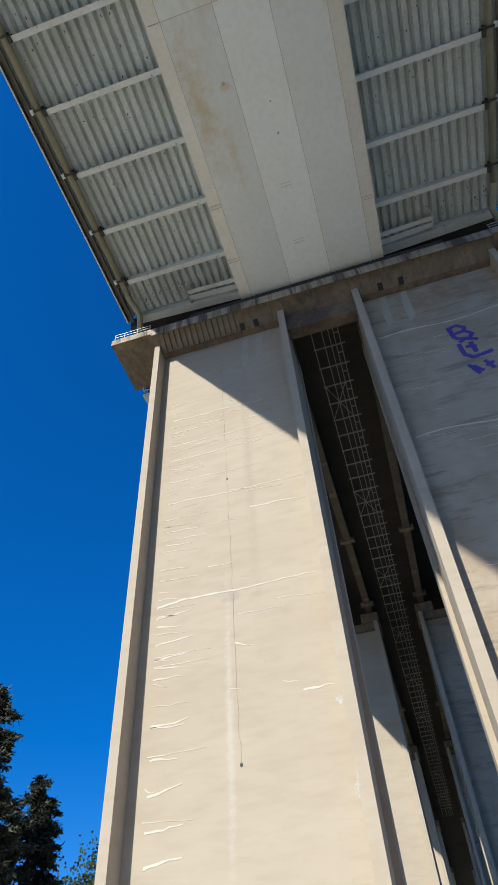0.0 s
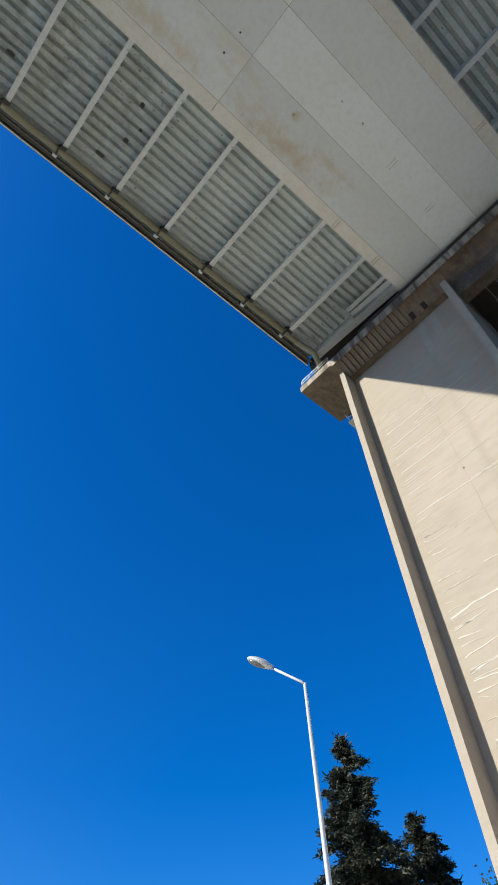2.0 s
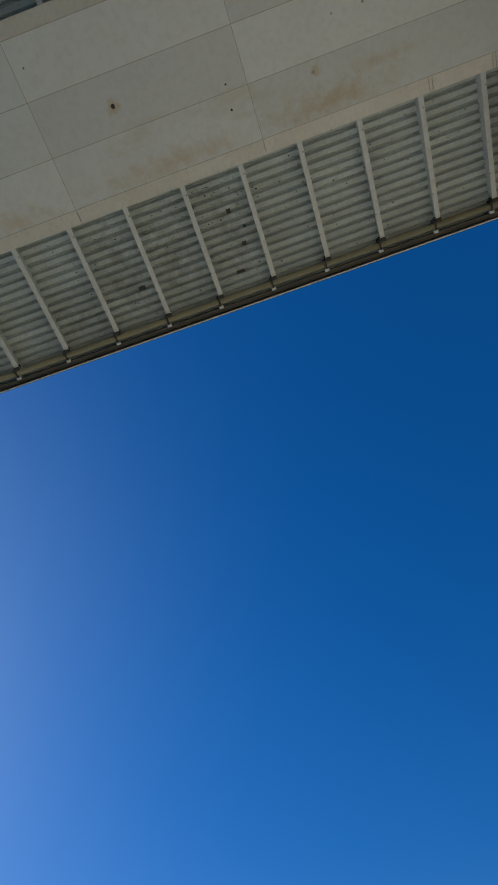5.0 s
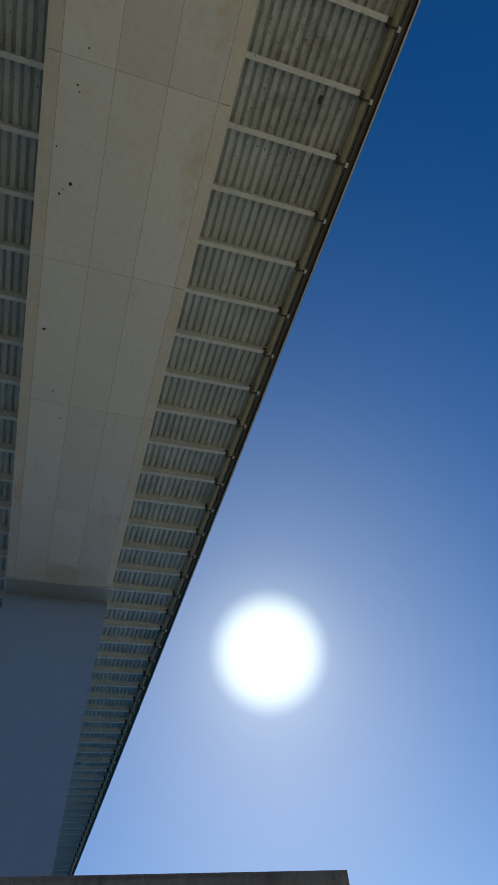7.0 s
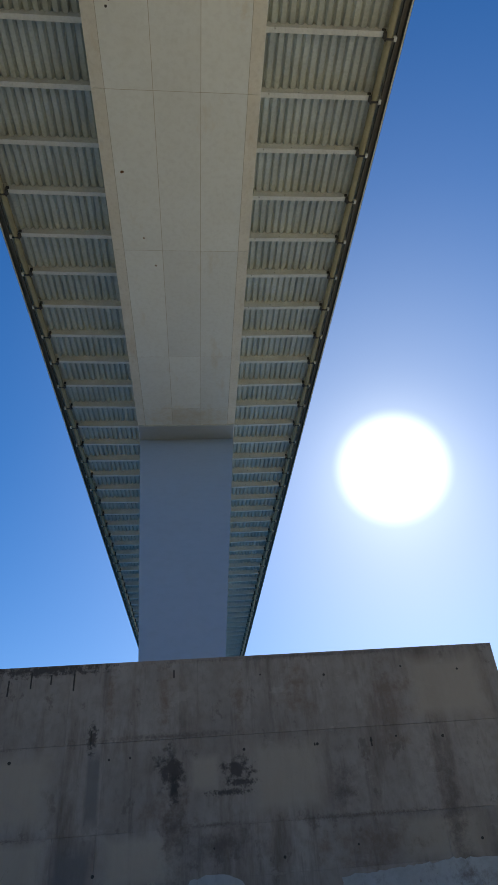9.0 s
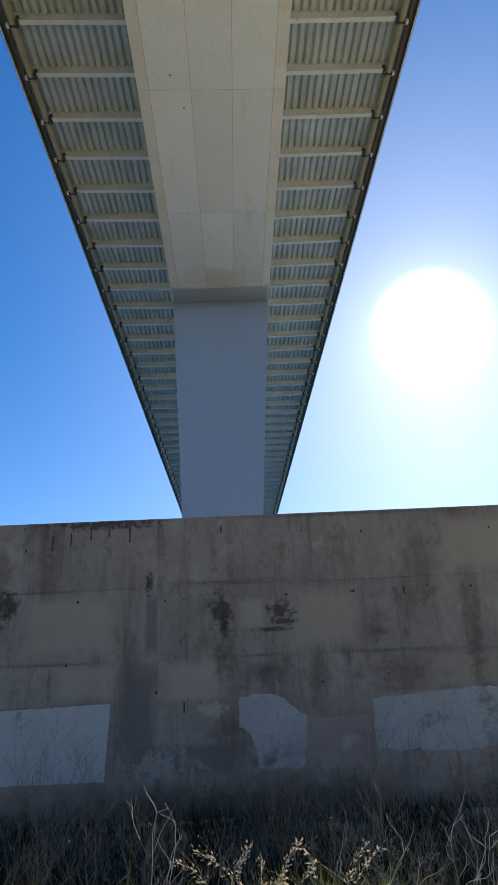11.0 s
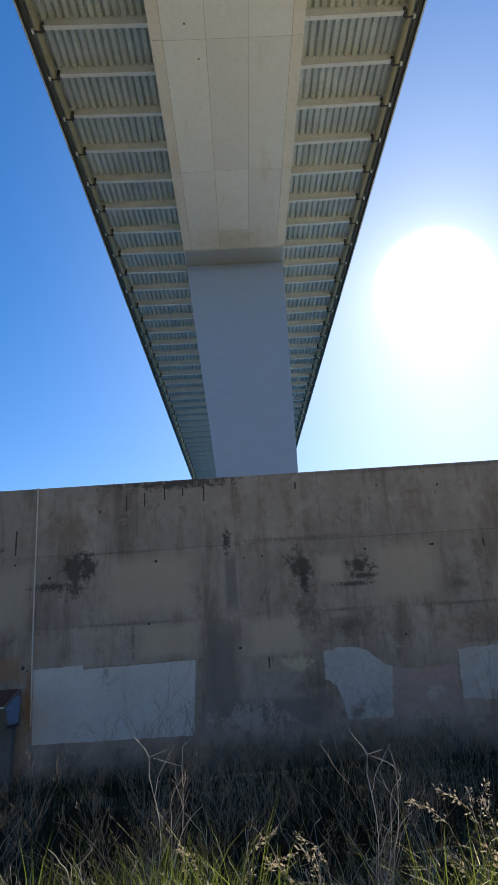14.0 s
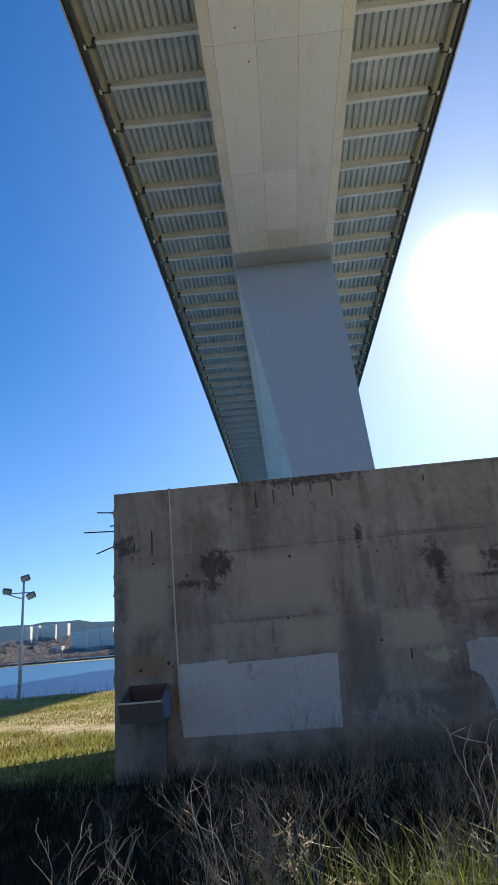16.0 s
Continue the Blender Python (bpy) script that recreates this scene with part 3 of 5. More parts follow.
def bracket_mesh(s):
    bm = bmesh.new()
    prism(bm, [(s * 5.05, 1.07), (s * 14.1, 1.07), (s * 14.1, 0.62), (s * 13.36, 0.02), (s * 5.05, -0.15)], "y", -0.02, 0.02)
    web = mesh_of("bracket", bm, BRACKET)
    bm = bmesh.new()
    lo, hi = (s * 5.05, -0.15), (s * 13.38, 0.02)
    vs = []
    for y in (-0.17, 0.17):
        vs.append([bm.verts.new((p[0], y, p[1] + d)) for p, d in ((lo, 0), (hi, 0), (hi, 0.05), (lo, 0.05))])
    for k in range(4):
        bm.faces.new((vs[0][k], vs[1][k], vs[1][(k + 1) % 4], vs[0][(k + 1) % 4]))
    bm.faces.new(vs[0])
    bm.faces.new(vs[1][::-1])
    return web, mesh_of("flange", bm, BRACKET)


def clamp_mesh(s):
    bm = bmesh.new()
    solid(bm, s * 13.22, s * 13.44, -0.17, 0.22, -0.16, 0.5, 0.02)
    solid(bm, s * 13.44, s * 14.0, 0.2, 0.32, -0.04, 0.04)
    solid(bm, s * 13.38, s * 13.48, 0.2, 0.36, -0.12, 0.5)
    return mesh_of("pipe_clamp", bm, DARK_STEEL)


for s in (-1, 1):
    (br, fl), cl = bracket_mesh(s), clamp_mesh(s)
    b2 = bmesh.new()
    solid(b2, s * 13.98, s * 14.2, 0.1, 0.42, -0.02, 0.24, 0.03)
    end_cap = mesh_of("clamp_end", b2, BRACKET)
    for j in range(-4, 64):
        y = 4.0 * j
        o = part("clamp_end", end_cap, None, bridge)
        o.location = (0, y, deck_z(y))
        for me in (br, cl):
            o = part(me.name.split(".")[0], me, None, bridge)
            o.location = (0, y, deck_z(y))
            if me is br:
                part("flange", fl, None, o, "pale worn bottom flange")


def build_end():
    """The deep end beams of the deck over the pier."""
    for s in (-1, 1):
        bm = bmesh.new()
        y, z = Y0 + 0.15, deck_z(Y0)
        prism(bm, [(s * 5.1, z + 1.07), (s * 13.7, z + 1.07), (s * 13.6, z - 0.05), (s * 5.1, z - 0.75)], "y", y - 0.03, y + 0.03)
        for dy, dz, hw in ((0.0, 0.0, 0.3), (0.62, 0.18, 0.2), (1.12, 0.34, 0.16)):
            a, b = (s * 5.1, z - 0.78 + dz), (s * 13.6, z - 0.08) if dy == 0 else (s * 9.2, z - 0.20)
            vs = [[bm.verts.new((p[0], y + dy + w, p[1] + h)) for p, h in ((a, 0), (b, 0), (b, 0.06), (a, 0.06))] for w in (-hw, hw)]
            for k in range(4):
                bm.faces.new((vs[0][k], vs[1][k], vs[1][(k + 1) % 4], vs[0][(k + 1) % 4]))
            bm.faces.new(vs[0])
            bm.faces.new(vs[1][::-1])
        prism(bm, [(s * 9.2, z + 0.7), (s * 9.24, z + 0.7), (s * 9.24, z - 0.45), (s * 9.2, z - 0.45)], "y", y, y + 1.6)
        part("end_beam", bm, BRACKET, bridge)


build_end()


def build_leg():
    """The slanting tapered box leg that carries the main span."""
    top_z = 40.0

    def corner(z):
        return 5.0 - 0.102 * (38.5 - z), 57.5 - 0.849 * (38.5 - z), 57.5 - 0.849 * (38.5 - z) + 7.0 - 0.1 * (40 - z)

    bm = bmesh.new()
    rings = []
    for z in (top_z + 0.4, top_z - 2.4, 20, 8, -1.2):
        h, a, b = corner(z)
        rings.append([bm.verts.new(p) for p in ((-h, a, z), (h, a, z), (h - 0.35, b, z), (0.35 - h, b, z))])
    for r, q in zip(rings, rings[1:]):
        for k in range(4):
            bm.faces.new((r[k], r[(k + 1) % 4], q[(k + 1) % 4], q[k]))
    bm.faces.new(rings[0])
    bm.faces.new(rings[-1][::-1])
    leg = part("leg", bm, STEEL_LEG, bridge, "tapered slanting leg painted in its blue-grey shade")
    for s in (-1, 1):
        bm = bmesh.new()
        vs = []
        for z in (37.5, 27, 26.95, 8, -1):
            h, a, b = corner(z)
            vs.append([bm.verts.new((s * (h - 0.35 * f / (b - a) + e), a + f, z)) for f, e in ((0.35, 0.01), (b - a - 0.2, 0.01), (b - a - 0.2, 0.0), (0.35, 0.0))])
        for p, q in zip(vs, vs[1:]):
            for k in range(4):
                bm.faces.new((p[k], q[k], q[(k + 1) % 4], p[(k + 1) % 4]))
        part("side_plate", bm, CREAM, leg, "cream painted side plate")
    bm = bmesh.new()
    solid(bm, -5.1, 5.1, 56.05, 60.0, 39.72, 40.2, 0.03)
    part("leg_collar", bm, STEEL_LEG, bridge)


build_leg()

# ---- the concrete piers of the approach ----
PY, CAPZ = -19.9, 39.25


def build_pier(y0, base, detail):
    """Twin ribbed shafts under a cantilevered cap. y0: the face of the panels."""
    pier = thing("bridge_pier", "tall twin-shaft concrete bridge pier with raised edge ribs and a wide cap", "pier", (0, 0, 0), "approach piers", "structure")
    back = y0 - 4.6
    for s in (-1, 1):
        bm = bmesh.new()
        solid(bm, s * 2.42, s * 11.55, back + 0.6, y0, base, CAPZ - 1.2)
        part("shaft", bm, CONCRETE if s > 0 else BOARDED, pier)
        for x0, x1 in ((2.38, 2.84), (11.48, 11.88)):
            bm = bmesh.new()
            t = 0.008 * (38.3 - base)
            za, zb = base, CAPZ - 0.6
            for yy0, yy1 in ((y0 - 0.3, y0 + 1.0), (back - 0.1, back + 0.9)):
                ring = []
                for z, d in ((za, t), (zb, 0)):
                    ring.append([bm.verts.new((s * (x - d), y, z)) for x, y in ((x0, yy0), (x1, yy0), (x1, yy1), (x0, yy1))])
                for k in range(4):
                    bm.faces.new((ring[0][k], ring[0][(k + 1) % 4], ring[1][(k + 1) % 4], ring[1][k]))
                bm.faces.new(ring[0])
                bm.faces.new(ring[1])
            part("edge_rib", bm, CONCRETE, pier)
        bm = bmesh.new()
        if detail:
            prism(bm, [(back, CAPZ - 1.4), (y0 + 0.5, CAPZ - 1.4), (y0 + 1.62, CAPZ - 0.553), (back, CAPZ - 0.553)], "x", s * 2.38, s * 11.84)
        else:
            solid(bm, s * 2.38, s * 11.6, back, y0 + 0.5, CAPZ - 1.4, CAPZ - 0.55)
        part("corbel_beam", bm, CAP, pier)
        if detail and s > 0:
            b2 = bmesh.new()
            prism(b2, [(0.42, -0.90), (0.56, -0.95), (1.70, -0.08), (1.60, 0.0)], "x", -0.145, 0.145)
            me = mesh_of("corbel", b2, CORBEL)
            for i in range(14):
                o = part("corbel", me, None, pier)
                o.location = (6.0 + i * 0.4, y0, CAPZ - 0.56)
    if not detail:
        for s in (-1, 1):
            bm = bmesh.new()
            solid(bm, s * 2.2, s * 4.2, y0 - 3.4, y0 + 0.9, CAPZ - 0.55, CAPZ + 0.5, 0.05)
            part("bearing_block", bm, CAP, pier)
    else:
        bm = bmesh.new()
        prism(bm, [(y0 - 0.35, CAPZ - 2.9), (y0 + 0.5, CAPZ - 2.9), (y0 + 0.5, CAPZ - 1.4), (y0 + 1.6, CAPZ - 0.553), (y0 - 0.35, CAPZ - 0.553)], "x", -2.37, 2.37)
        part("lintel", bm, LINTEL, pier)
        bm = bmesh.new()
        prism(bm, [(-14.95, CAPZ + 0.03), (14.95, CAPZ + 0.03), (14.95, CAPZ - 0.58), (11.95, CAPZ - 0.58), (11.8, CAPZ - 0.82), (-11.8, CAPZ - 0.82), (-11.95, CAPZ - 0.58), (-14.95, CAPZ - 0.58)], "y", y0 + 1.803, y0 + 1.84)
        part("cap_edge", bm, CAP_EDGE, pier, "pale concrete edge with black runs")
        bm = bmesh.new()
        a, b, c = back - 0.8, y0 - 0.35, y0 + 1.8
        e = y0 - 2.5
        prism(bm, [(-14.95, e), (-11.9, e), (-11.9, a), (-2.45, a), (-2.45, b), (2.45, b), (2.45, a), (11.9, a), (11.9, e), (14.95, e), (14.95, c), (-14.95, c)], "z", CAPZ - 0.55, CAPZ)
        part("cap_slab", bm, CAP, pier)
        for s in (-1, 1):
            # near-black wall stands in for the shaded void above the cap
            bm = bmesh.new()
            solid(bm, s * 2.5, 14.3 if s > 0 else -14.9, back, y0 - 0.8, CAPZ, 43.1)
            part("back_wall", bm, SHADED_CONC, pier)
        for s in (-1, 1):
            bm = bmesh.new()
            solid(bm, s * 4.2 - 0.5, s * 4.2 + 0.5, y0 - 0.4, y0 + 0.5, CAPZ, 40.45)
            part("bearing", bm, DARK_STEEL, pier, "dark steel bridge bearing")
    return pier


pier = build_pier(PY, -0.3, True)
build_pier(-63.0, -0.3, False)
build_pier(-106.0, -0.3, False)
build_pier(-149.0, -0.3, False)
build_pier(-192.0, -0.3, False)


def build_approach():
    deck = thing("approach_deck", "shaded concrete approach deck with two deep boxes", "bridge deck", kind="structure")
    bm = bmesh.new()
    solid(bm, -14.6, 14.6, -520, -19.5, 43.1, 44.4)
    part("deck_slab", bm, SHADED_CONC, deck)
    for s in (-1, 1):
        bm = bmesh.new()
        for xc in (3.05, 6.9, 10.8):
            bm = bmesh.new()
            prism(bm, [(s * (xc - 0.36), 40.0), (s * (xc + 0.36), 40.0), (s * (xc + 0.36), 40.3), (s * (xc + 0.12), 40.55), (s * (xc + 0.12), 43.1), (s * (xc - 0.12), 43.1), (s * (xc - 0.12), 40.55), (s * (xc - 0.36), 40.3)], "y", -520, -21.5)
            part("girder", bm, BEAM_CONC, deck, "precast girder in dark shaded concrete")
            if xc > 4:
                continue
            # lighter repaired bands across the bottom flange, and the stop blocks
            rnd = random.Random(60 + s)
            for k in range(12):
                y = -26 - k * 6.5 - rnd.uniform(0, 4.6)
                bm = bmesh.new()
                solid(bm, s * (xc - 0.37), s * (xc + 0.37), y - rnd.uniform(0.2, 0.7), y, 39.988, 40.2)
                part("repair_band", bm, LINTEL, deck)
            for y in (-48.0, -60.5, -91.0):
                bm = bmesh.new()
                solid(bm, s * (xc - 0.75), s * (xc + 0.75), y - 0.5, y, 39.9, 40.32, 0.03)
                part("diaphragm_block", bm, CAP, deck)
    ww = thing("service_walkway", "light steel lattice service walkway hung under the deck", "walkway", (0, 0, 40.7), kind="structure")
    ww.matrix_world = pose(0, 0, 40.7)
    for x in (1.05, 0.25, -0.25, -0.62, -1.0):
        bm = bmesh.new()
        solid(bm, x - 0.035, x + 0.035, -150, -20.6, -0.05, 0.05)
        part("stringer", bm, WALKWAY, ww)
    b2, b3, b4 = bmesh.new(), bmesh.new(), bmesh.new()
    solid(b2, -1.1, 1.15, -0.04, 0.04, -0.06, 0.06)
    solid(b2, -1.32, -1.1, -0.04, 0.04, -0.02, 0.06)
    solid(b3, -1.0, -0.62, -0.03, 0.03, -0.04, 0.04)
    tube(b4, [(1.05, 0.0, 0.04), (-0.62, -3.8, 0.04)], 0.035, 4)
    tube(b4, [(-0.62, 0.0, 0.08), (1.05, -3.8, 0.08)], 0.035, 4)
    bar, rung, brace = mesh_of("cross_bar", b2, WALKWAY), mesh_of("rung", b3, WALKWAY), mesh_of("brace", b4, WALKWAY)
    for i in range(66):
        o = part("cross_bar", bar, None, ww)
        o.location = (0, -20.8 - 1.9 * i, 0)
        o = part("rung", rung, None, ww)
        o.location = (0, -21.6 - 1.9 * i, 0)
        if i % 7 == 4:
            o = part("brace", brace, None, ww)
            o.location = (0, -20.8 - 1.9 * i, 0)


build_approach()

# ---- the concrete wall by the water ----
WALL_TURN = -0.02


def build_wall():
    w = thing("concrete_wall", "massive stained grey concrete wall with repainted patches", "wall", kind="structure")
    m = Matrix.Translation((0, 16.28, 0)) @ Matrix.Rotation(WALL_TURN, 4, "Z")
    w.matrix_world = m
    bm = bmesh.new()
    solid(bm, -6.42, 6.72, 0.03, 4.5, -1.4, 4.86)
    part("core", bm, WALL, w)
    rnd = random.Random(9)
    rows = [(-1.4, 0.0, (-6.44, -4.2, -1.86, 0.6, 3.1, 5.2, 6.74)), (0.0, 1.28, (-6.44, -5.2, -1.86, -1.12, 0.45, 3.0, 6.74)),
            (1.28, 2.02, (-6.44, -5.2, -3.2, -1.86, -1.12, 0.39, 1.6, 3.3, 5.0, 6.74)), (2.02, 3.44, (-6.44, -5.2, -3.97, -1.78, -1.08, 0.45, 1.5, 3.04, 4.6, 6.74)),
            (3.44, 4.88, (-6.44, -5.2, -3.97, -1.8, -1.08, 0.3, 2.1, 4.2, 6.74))]
    for z0, z1, xs in rows:
        for x, x1 in zip(xs, xs[1:]):
            d = rnd.uniform(-0.004, 0.004)
            bm = bmesh.new()
            e0, e1 = (0.003 if rnd.random() < 0.5 else 0.001), (0.004 if z1 in (2.02, 3.44) else 0.001)
            g0 = rnd.choice((0.0006, 0.001, 0.0018))
            solid(bm, x + g0, x1 - 0.0006, d, 0.06, z0 + e0, z1 - e1, 0.001)
            part("cast_panel", bm, WALL, w)
    # spalled lumps along the broken end
    for z, h, q in ((4.45, 0.12, 0.03), (3.1, 0.2, 0.025), (2.75, 0.1, 0.04), (2.0, 0.15, 0.03), (1.1, 0.2, 0.025), (3.75, 0.16, 0.02)):
        bm = bmesh.new()
        edge = [(-6.41, z - h)] + [(-6.44 - q * math.sin(math.pi * f / 9) * rnd.uniform(0.3, 1.1), z - h + 2 * h * f / 9 + rnd.uniform(-0.01, 0.01)) for f in range(10)] + [(-6.41, z + h)]
        prism(bm, edge, "y", 0.01, 0.4)
        part("spalled_edge", bm, WALL, w)

    def ragged(pts, k):
        out = []
        for (ax, az), (bx, bz) in zip(pts, pts[1:] + pts[:1]):
            n = max(2, int(math.hypot(bx - ax, bz - az) / 0.07))
            for i in range(n):
                f = i / n
                out.append((ax + (bx - ax) * f + rnd.gauss(0, k), az + (bz - az) * f + rnd.gauss(0, k)))
        return out

    for pts in ([(-5.1, -0.03), (-2.07, -0.04), (-2.0, 1.28), (-4.17, 1.23), (-4.19, 1.31), (-5.14, 1.28)],
                [(0.80, 0.07), (1.15, 0.05), (1.62, 0.04), (1.70, 0.5), (1.75, 0.93), (1.52, 1.06), (1.36, 1.22), (1.16, 1.31), (0.98, 1.35), (0.47, 1.29), (0.45, 0.80), (0.66, 0.66), (0.76, 0.36)],
                [(3.02, 0.3), (4.6, 0.2), (6.2, 0.35), (6.25, 1.3), (5.0, 1.28), (4.2, 1.24), (3.42, 1.19), (3.04, 1.15)]):
        bm = bmesh.new()
        whole = pts[0][0] < -5
        prism(bm, ragged(pts, 0.004 if whole else 0.012), "y", -0.013, 0.02)
        part("paint_patch", bm, PATCH if whole else WORN_PATCH, w, "pale grey repainted patch" if whole else "worn pale grey repainted patch")
    bm = bmesh.new()
    prism(bm, ragged([(1.55, 0.03), (2.2, 0.05), (2.93, 0.06), (2.96, 0.41), (2.98, 0.92), (2.7, 0.87), (2.15, 0.87), (1.75, 0.9), (1.69, 0.5)], 0.012), "y", -0.009, 0.02)
    part("paint_patch", bm, PINKISH, w, "faded pinkish repainted patch")
    bm = bmesh.new()
    tube(bm, [(-5.2, -0.06, 4.89), (-5.17, -0.06, 2.4), (-5.12, -0.06, 0.3)], 0.015, 8)
    part("drain_pipe", bm, PVC, w, "thin white plastic pipe")
    return w


wall = build_wall()


# ---- street lamp ----
def build_lamp():
    lamp = thing("street_lamp", "tall galvanised street lamp with a cobra head", "street lamp", (9.96, -8.96, 0))
    bm = bmesh.new()
    tube(bm, [(0, 0, -0.1), (0, 0, 5), (0, 0, 10.17)], 0.085, 12, 0.043)
    part("pole", bm, GALV, lamp, "", True)
    d = Vector((0.75, 0.66, 0)).normalized()
    bm = bmesh.new()
    tube(bm, [(0, 0, 10.13), tuple(d * 0.07 + Vector((0, 0, 10.21))), tuple(d * 0.86 + Vector((0, 0, 10.72)))], 0.037, 10)
    part("arm", bm, GALV, lamp, "", True)

    def shell(sx, sy, sz, cut):
        bm = bmesh.new()
        bmesh.ops.create_uvsphere(bm, u_segments=18, v_segments=12, radius=1)
        for v in bm.verts:
            k = 1.0 if v.co.x > 0 else 1.0 - 0.45 * v.co.x * v.co.x
            z = v.co.z if v.co.z > 0 else v.co.z * 0.55
            v.co = Vector((v.co.x * sx, v.co.y * sy * k, z * sz))
        if cut:
            bmesh.ops.translate(bm, verts=bm.verts, vec=(0.08, 0, -0.055))
        bmesh.ops.rotate(bm, verts=bm.verts, cent=(0, 0, 0), matrix=Matrix.Rotation(-0.5, 3, "Y"))
        bmesh.ops.rotate(bm, verts=bm.verts, cent=(0, 0, 0), matrix=Matrix.Rotation(math.atan2(d.y, d.x), 3, "Z"))
        bmesh.ops.translate(bm, verts=bm.verts, vec=d * 1.18 + Vector((0, 0, 10.9)))
        return bm

    head = part("lamp_head", shell(0.42, 0.18, 0.14, False), GALV, lamp, "oval lamp housing", True)
    part("lens", shell(0.27, 0.14, 0.10, True), LENS, head, "dark grey glass lens", True)


LENS = material("lamp_lens", (0.20, 0.20, 0.19), (0.13, 0.13, 0.12), 0.2, scale=3, fine=12, bump=0)
build_lamp()


# ---- trees ----
def conifer(at, height, width, seed, label):
    rnd = random.Random(seed)
    t = thing("conifer_tree", label, "tree", at, "conifers")
    bm = bmesh.new()
    tube(bm, [(0, 0, -0.3), (0.05, 0, height * 0.5), (0, 0, height * 0.98)], 0.25, 8, 0.02)
    part("trunk", bm, BARK, t)
    verts, faces = [], []
    limb = bmesh.new()
    z = height * 0.12
    while z < height:
        k = 1 - z / height
        r = width * (k ** 0.75) + 0.12
        for a in range(max(3, int(8 * k + 3))):
            az = rnd.uniform(0, 6.283)
            ln = r * rnd.uniform(0.45, 1.15)
            rise = ln * rnd.uniform(-0.30, 0.05)
            root = Vector((0, 0, z))
            tip = Vector((math.cos(az) * ln, math.sin(az) * ln, z + rise))
            mid = root.lerp(tip, 0.5) + Vector((0, 0, 0.10 * ln))
            if ln > 0.6:
                tube(limb, [root, mid, tip], 0.035, 4, 0.008)
            nn = int(ln / 0.14) + 3
            for i in range(nn):
                f = 0.25 + 0.78 * (i + rnd.random()) / nn
                c = (root.lerp(mid, f * 2) if f < 0.5 else mid.lerp(tip, f * 2 - 1))
                side = rnd.uniform(0.08, 0.34) * (1.15 - 0.5 * f)
                cl = c + Vector((rnd.gauss(0, side), rnd.gauss(0, side), rnd.gauss(-0.08, 0.10)))
                for q in range(30):
                    p = cl + Vector((rnd.gauss(0, 0.10), rnd.gauss(0, 0.10), rnd.gauss(0, 0.07)))
                    d = Vector((math.cos(az) + rnd.gauss(0, 0.8), math.sin(az) + rnd.gauss(0, 0.8), rnd.gauss(-0.25, 0.6))).normalized()
                    u = d.orthogonal().normalized() * rnd.uniform(0.025, 0.055)
                    u.rotate(Matrix.Rotation(rnd.uniform(0, 6.28), 3, d))
                    e = d * rnd.uniform(0.1, 0.26)
                    b = len(verts)
                    verts += [p - u, p + u, p + e + u * 0.4, p + e - u * 0.4]
                    faces.append((b, b + 1, b + 2, b + 3))
        z += (0.26 + 0.22 * k) * rnd.uniform(0.7, 1.3)
    part("limbs", limb, BARK, t)["kind"] = "stuff"
    part("crown", soup("crown", verts, faces, NEEDLE), None, t, "dark green drooping needle branches")
    return t


conifer((19.96, -22.45, 0), 16.15, 4.3, 3, "tall dark green pointed conifer beside the pier")
conifer((19.95, -27.45, 0), 13.5, 4.2, 5, "smaller dark green conifer behind the tall one")
conifer((4.1, -80, 0), 18.3, 3.0, 8, "distant conifer seen between the pier shafts")


def broad_tree(at, height, width, seed, label):
    rnd = random.Random(seed)
    t = thing("broadleaf_tree", label, "tree", at)
    bm = bmesh.new()
    tube(bm, [(0, 0, -0.3), (0.2, 0.1, height * 0.4), (0.1, 0, height * 0.7)], 0.22, 8, 0.07)
    ends = []
    for i in range(12):
        az, k = rnd.uniform(0, 6.28), rnd.uniform(0.45, 1.0)
        e = Vector((math.cos(az) * width * k, math.sin(az) * width * k, height * rnd.uniform(0.55, 0.98)))
        tube(bm, [(0.15, 0.05, height * rnd.uniform(0.35, 0.6)), tuple(e * 0.6 + Vector((0, 0, height * 0.28))), tuple(e)], 0.07, 5, 0.015)
        ends.append(e)
    part("trunk", bm, BARK, t)
    verts, faces = [], []
    for e in ends:
        for q in range(420):
            p = e + Vector((rnd.gauss(0, 0.75), rnd.gauss(0, 0.75), rnd.gauss(0, 0.55)))
            d = Vector((rnd.gauss(0, 1), rnd.gauss(0, 1), rnd.gauss(0, 1))).normalized()
            u = d.orthogonal().normalized() * 0.07
            b = len(verts)
            verts += [p - d * 0.11, p + u, p + d * 0.11, p - u]
            faces.append((b, b + 1, b + 2, b + 3))
    part("crown", soup("crown", verts, faces, BROADLEAF), None, t, "loose olive green leaves")


broad_tree((20.6, -36.5, 0), 12.6, 2.6, 12, "olive green broadleaf tree behind the conifers")


